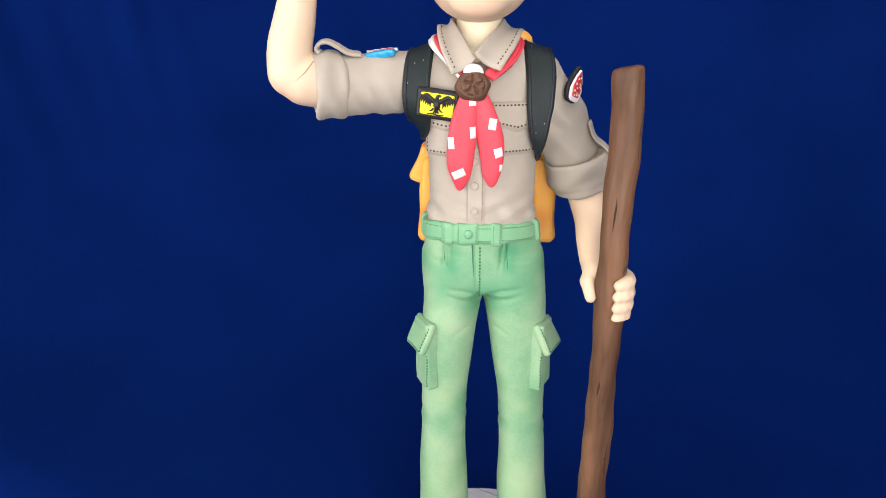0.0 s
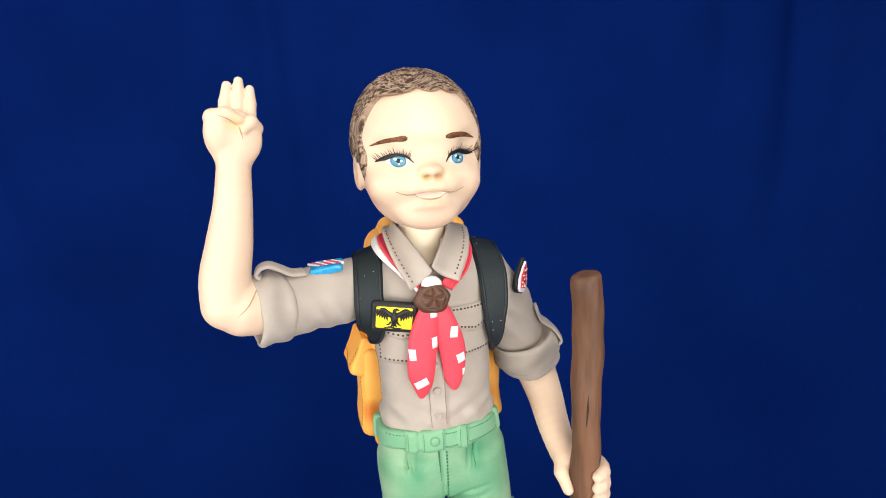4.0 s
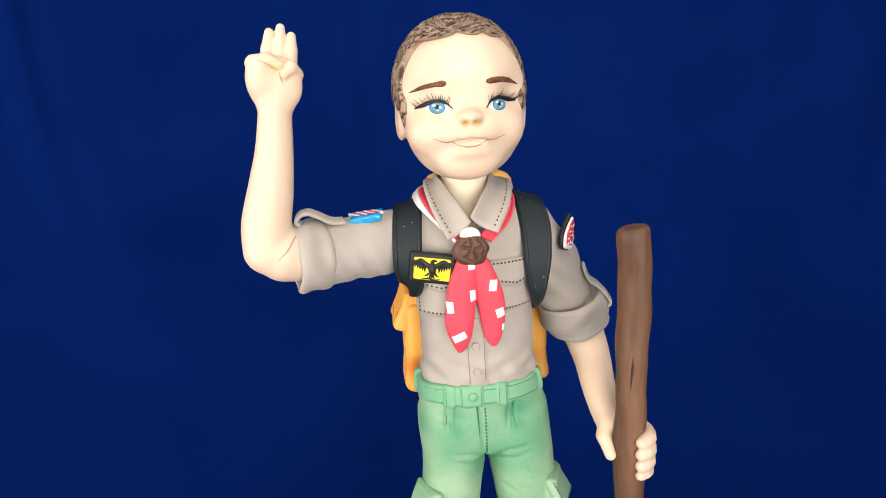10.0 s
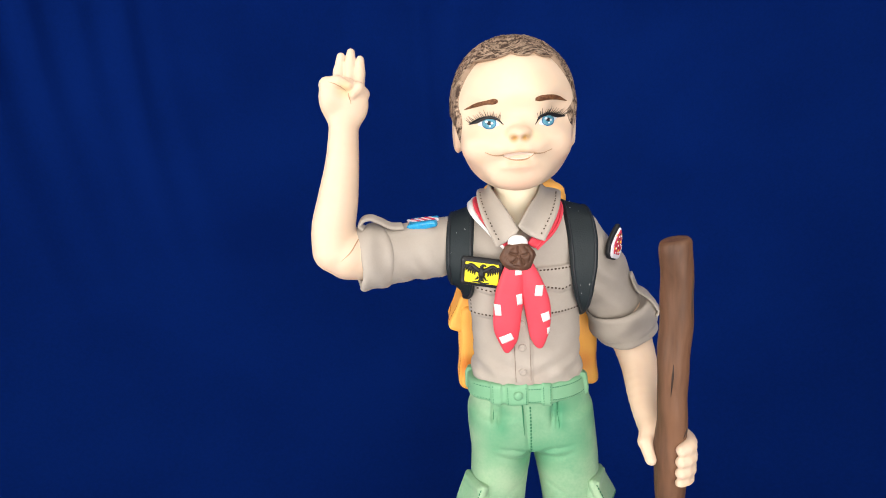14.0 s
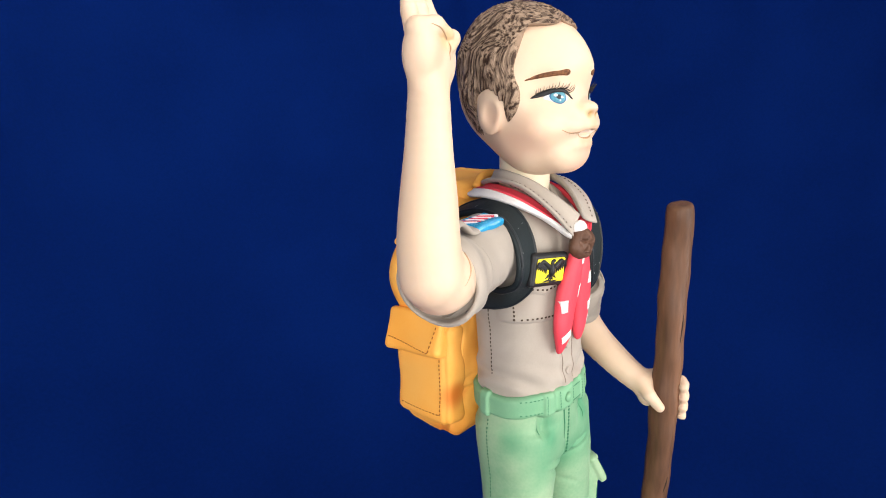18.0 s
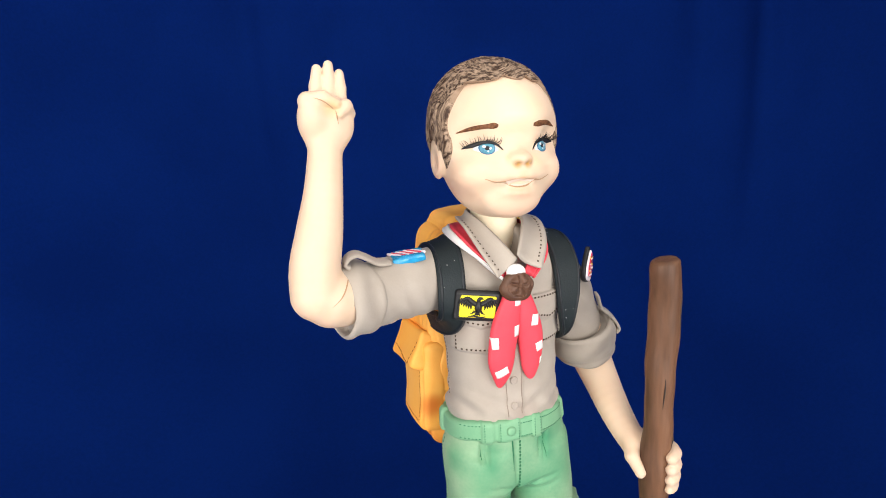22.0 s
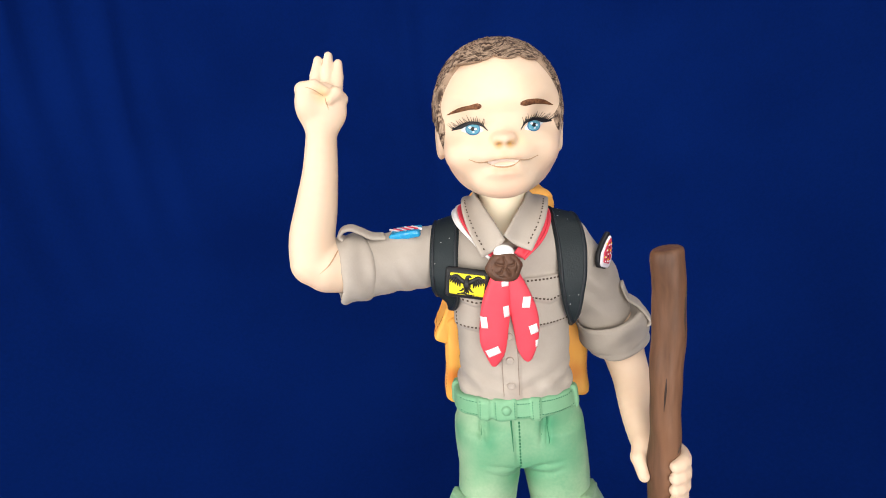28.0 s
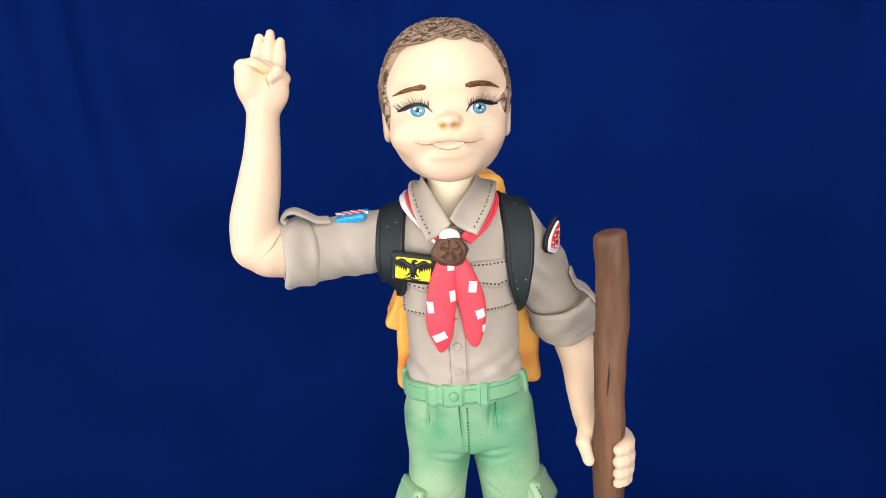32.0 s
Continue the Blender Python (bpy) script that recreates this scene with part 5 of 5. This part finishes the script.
    def slide(p):
        x, z = p[..., 0] + 9.7, p[..., 2] - 236.0
        d = ell(p, (-9.7, -12.2, 235.4), (6.1, 3.3, 5.3))
        d = d + 0.5 * np.exp(-(((np.hypot(x, z * 1.15) - 4.1) / 0.4) ** 2)) * (np.sin(np.arctan2(z, x) * 2.5 + 1) > -0.3) * (p[..., 1] < -11)
        for a in (0.3, 1.57, 2.7, 3.9, 5.3):
            u, w = x * math.cos(a) + z * math.sin(a), -x * math.sin(a) + z * math.cos(a)
            d = d + 1.1 * np.exp(-(((w - 0.2 * np.sin(u * 1.9 + a)) / 0.42) ** 2)) * ((u > 0.5) & (u < 3.6)) * (p[..., 1] < -11)
        return d + lumps(p, 2.0, 0.30, 1.7)

    part("slide", skin_mesh(slide, (-18, -17, 229), (-2, -8, 243), 0.36), WOGGLE, t, "carved brown clay scarf slide")
    return t


scarf()


def chest_badge():
    t = thing("chest_badge", "yellow clay badge with a black emblem and black frame", "badge")
    m = turn(3, 7, -13)
    c = (-22.2, -6.9, 229.0)

    def at(x, y, z):
        return np.array(m @ Vector((x, y, z))) + c

    part("frame", skin_mesh(lambda p: block(p, c, (8.0, 1.35, 5.5), 1.3, m), (-32, -12, 221), (-12, -2, 237), 0.45), BLACK, t)
    panel = part("panel", skin_mesh(lambda p: block(p, tuple(at(0, -1.0, 0)), (6.3, 0.75, 4.0), 0.6, m), (-32, -12, 222), (-12, -3, 236), 0.4), YELLOW, t)
    emblem = [([(0, 2.0), (0, 0.8), (0.1, -0.6), (0, -1.8)], [0.5, 1.0, 1.05, 0.5]), ([(-0.1, 1.8), (0.1, 2.6), (0.7, 2.9), (1.3, 2.6)], [0.5, 0.55, 0.4, 0.12]),
              ([(-2.6, -3.2), (-0.9, -2.9), (0.6, -3.3), (2.4, -3.0)], [0.12, 0.26, 0.26, 0.12])]
    emblem += [([(0, -1.4), (0.4 * k, -2.1), (0.8 * k, -2.8)], [0.35, 0.35, 0.12]) for k in (-1, 0, 1)]
    for s in (-1, 1):
        emblem.append(([(s * 0.7, 0.9), (s * 1.9, 1.7), (s * 3.2, 2.7), (s * 4.6, 2.2)], [0.75, 0.7, 0.6, 0.3]))
        emblem += [([(s * (1.5 + 0.62 * k), 1.6 + 0.22 * k), (s * (2.0 + 0.66 * k), 0.5 + 0.12 * k), (s * (1.9 + 0.72 * k), -0.9 + 0.32 * k)], [0.34, 0.36, 0.1]) for k in range(6)]
        emblem.append(([(s * 0.8, -1.2), (s * 1.5, -2.0), (s * 2.1, -2.2)], [0.35, 0.26, 0.1]))
    for pts, r in emblem:
        part("emblem_stroke", tube([at(1.22 * x, -1.75, 1.1 * z) for x, z in pts], [1.25 * k for k in r], 8, 14, flat=1.0, up=tuple(at(0, 1, 0) - c)), BLACK, panel)
    return t


chest_badge()


def sleeve_flag():
    t = thing("sleeve_patch", "small striped red and white cloth patch with glossy blue edge", "badge")
    m = turn(12, -7, -10)
    c = (-43.0, 3.4, 246.5)

    def at(x, y, z):
        return tuple(np.array(m @ Vector((x, y, z))) + c)

    part("backing", skin_mesh(lambda p: block(p, c, (5.7, 4.0, 0.9), 0.7, m) + lumps(p, 3, 0.15), (-52, -7, 238), (-33, 9, 253), 0.45), FLAG_BLUE, t)
    for k in range(7):
        x = -4.1 + 1.36 * k
        part("stripe", skin_mesh(lambda p: block(p, at(x, 0.9, 0.75), (3.0, 0.46, 0.55), 0.3, m @ turn(0, 0, -40)), (-52, -8, 236), (-33, 10, 255), 0.42), FLAG_RED if k % 2 else FLAG_WHITE, t)
    part("canton", skin_mesh(lambda p: block(p, at(0.2, -3.1, 0.2), (5.7, 1.4, 1.3), 0.8, m) + lumps(p, 2, 0.2), (-52, -9, 236), (-33, 10, 255), 0.42), FLAG_BLUE, t)
    return t


sleeve_flag()


def arrow_badge():
    t = thing("shoulder_badge", "black arrowhead-shaped clay badge with red and white centre", "badge")
    m = turn(0, 20, 42)
    c = (28.2, 3.6, 235.2)

    def shape(p, grow, at, half):
        q = turned(p, at, m)
        z = q[..., 2]
        w = np.interp(z, [-6.6, -5.0, -1.5, 2.4, 6.8], [2.2, 3.7, 4.3, 3.0, 0.6]) + grow
        return smax(np.abs(q[..., 0]) - w, np.maximum(np.abs(q[..., 1]) - half, np.abs(z) - 6.8 - grow), 0.6)

    def at(x, y, z):
        return tuple(np.array(m @ Vector((x, y, z))) + c)

    part("frame", skin_mesh(lambda p: shape(p, 0.0, c, 0.9), (18, -10, 222), (42, 14, 245), 0.45), BLACK, t)
    rim = part("rim", skin_mesh(lambda p: shape(p, -0.8, at(0.5, -0.8, -0.3), 0.8), (18, -10, 222), (42, 14, 245), 0.4), FLAG_WHITE, t)
    field = part("field", skin_mesh(lambda p: shape(p, -1.7, at(0.4, -1.25, 0.4), 0.7), (18, -10, 222), (42, 14, 245), 0.36), FLAG_RED, t)
    rnd = random.Random(3)
    for k in range(24):
        x, z = rnd.uniform(-1.9, 2.1), rnd.uniform(-4.4, 3.4)
        part("fleck", skin_mesh(lambda p: ell(turned(p, at(x, -1.95, z), m), (0, 0, 0), (0.3, 0.3, 0.5)), tuple(np.array(at(x, -1.95, z)) - 1.4), tuple(np.array(at(x, -1.95, z)) + 1.4), 0.3), (FLAG_WHITE, BLACK, FLAG_WHITE, YELLOW)[k % 4], field)
    return t


arrow_badge()


# ---- the base ----
def base_plate():
    t = thing("display_base", "round base with whitewashed plank top and black edge", "base")
    cx, cy = -1.5, -1.3
    ring = []
    for r, z in ((60.6, -8.8), (61.6, -8.2), (61.8, -4.5), (61.4, -1.4), (60.8, -0.9), (0.001, -0.9)):
        ring.append([(cx + r * math.cos(a), cy + r * math.sin(a), z) for a in np.linspace(0, 2 * math.pi, 128, endpoint=False)])
    v = np.array(ring).reshape(-1, 3)
    q = [(i * 128 + j, i * 128 + (j + 1) % 128, (i + 1) * 128 + (j + 1) % 128, (i + 1) * 128 + j) for i in range(5) for j in range(128)]
    part("board", (v, np.array(q)), BOARD, t)
    m = turn(0, 0, -27.8)
    cuts = [-60.0, -55.0, -25.0, 18.0, 50.4, 60.0]
    for lo, hi in zip(cuts, cuts[1:]):
        lo, hi = max(lo + 0.38, -59.9), min(hi - 0.38, 59.9)
        n = 40
        w = np.linspace(lo, hi, n)
        off = cx * 0.467 + cy * 0.884
        half = np.sqrt(np.maximum(59.8**2 - (w - off) ** 2, 0.01))
        edge = [(-h, y) for h, y in zip(half, w)] + [(h, y) for h, y in zip(half[::-1], w[::-1])]
        k = len(edge)
        along_x = cx * 0.884 - cy * 0.467
        pts = [np.array(m @ Vector((x + along_x, y, 0))) for x, y in edge]
        v = [(*p[:2], 0.0) for p in pts] + [(*p[:2], -0.9) for p in pts]
        q = [(i, i + 1, k - 2 - i, k - 1 - i) for i in range(n - 1)] + [((i + 1) % k, i, i + k, (i + 1) % k + k) for i in range(k)]
        part("plank", (np.array(v), np.array(q)), PLANK, t, flat=True)
    rnd = random.Random(11)
    for w0 in cuts[1:-1] * 9:
        u, w = rnd.uniform(-52, 52), w0 + rnd.uniform(-1.2, 1.2)
        if math.hypot(u, w) > 57:
            continue
        ln, th, lean = rnd.uniform(0.8, 3.6), rnd.uniform(0.12, 0.4), rnd.uniform(-0.1, 0.1)
        ring = [(u + ln * math.cos(k) * rnd.uniform(0.75, 1.1), w + th * math.sin(k) * rnd.uniform(0.6, 1.3) + lean * ln * math.cos(k)) for k in np.linspace(0, 2 * math.pi, 12, endpoint=False)]
        pts = [np.array(m @ Vector((x, y, 0))) for x, y in ring]
        v = [(*p[:2], 0.05) for p in pts] + [(*p[:2], -0.3) for p in pts]
        q = [(0, 1, 10, 11), (1, 2, 9, 10), (2, 3, 8, 9), (3, 4, 7, 8), (4, 5, 6, 7)] + [((i + 1) % 12, i, i + 12, (i + 1) % 12 + 12) for i in range(12)]
        part("wear_mark", (np.array(v), np.array(q)), BOARD, t, flat=True)
    return t


base_plate()
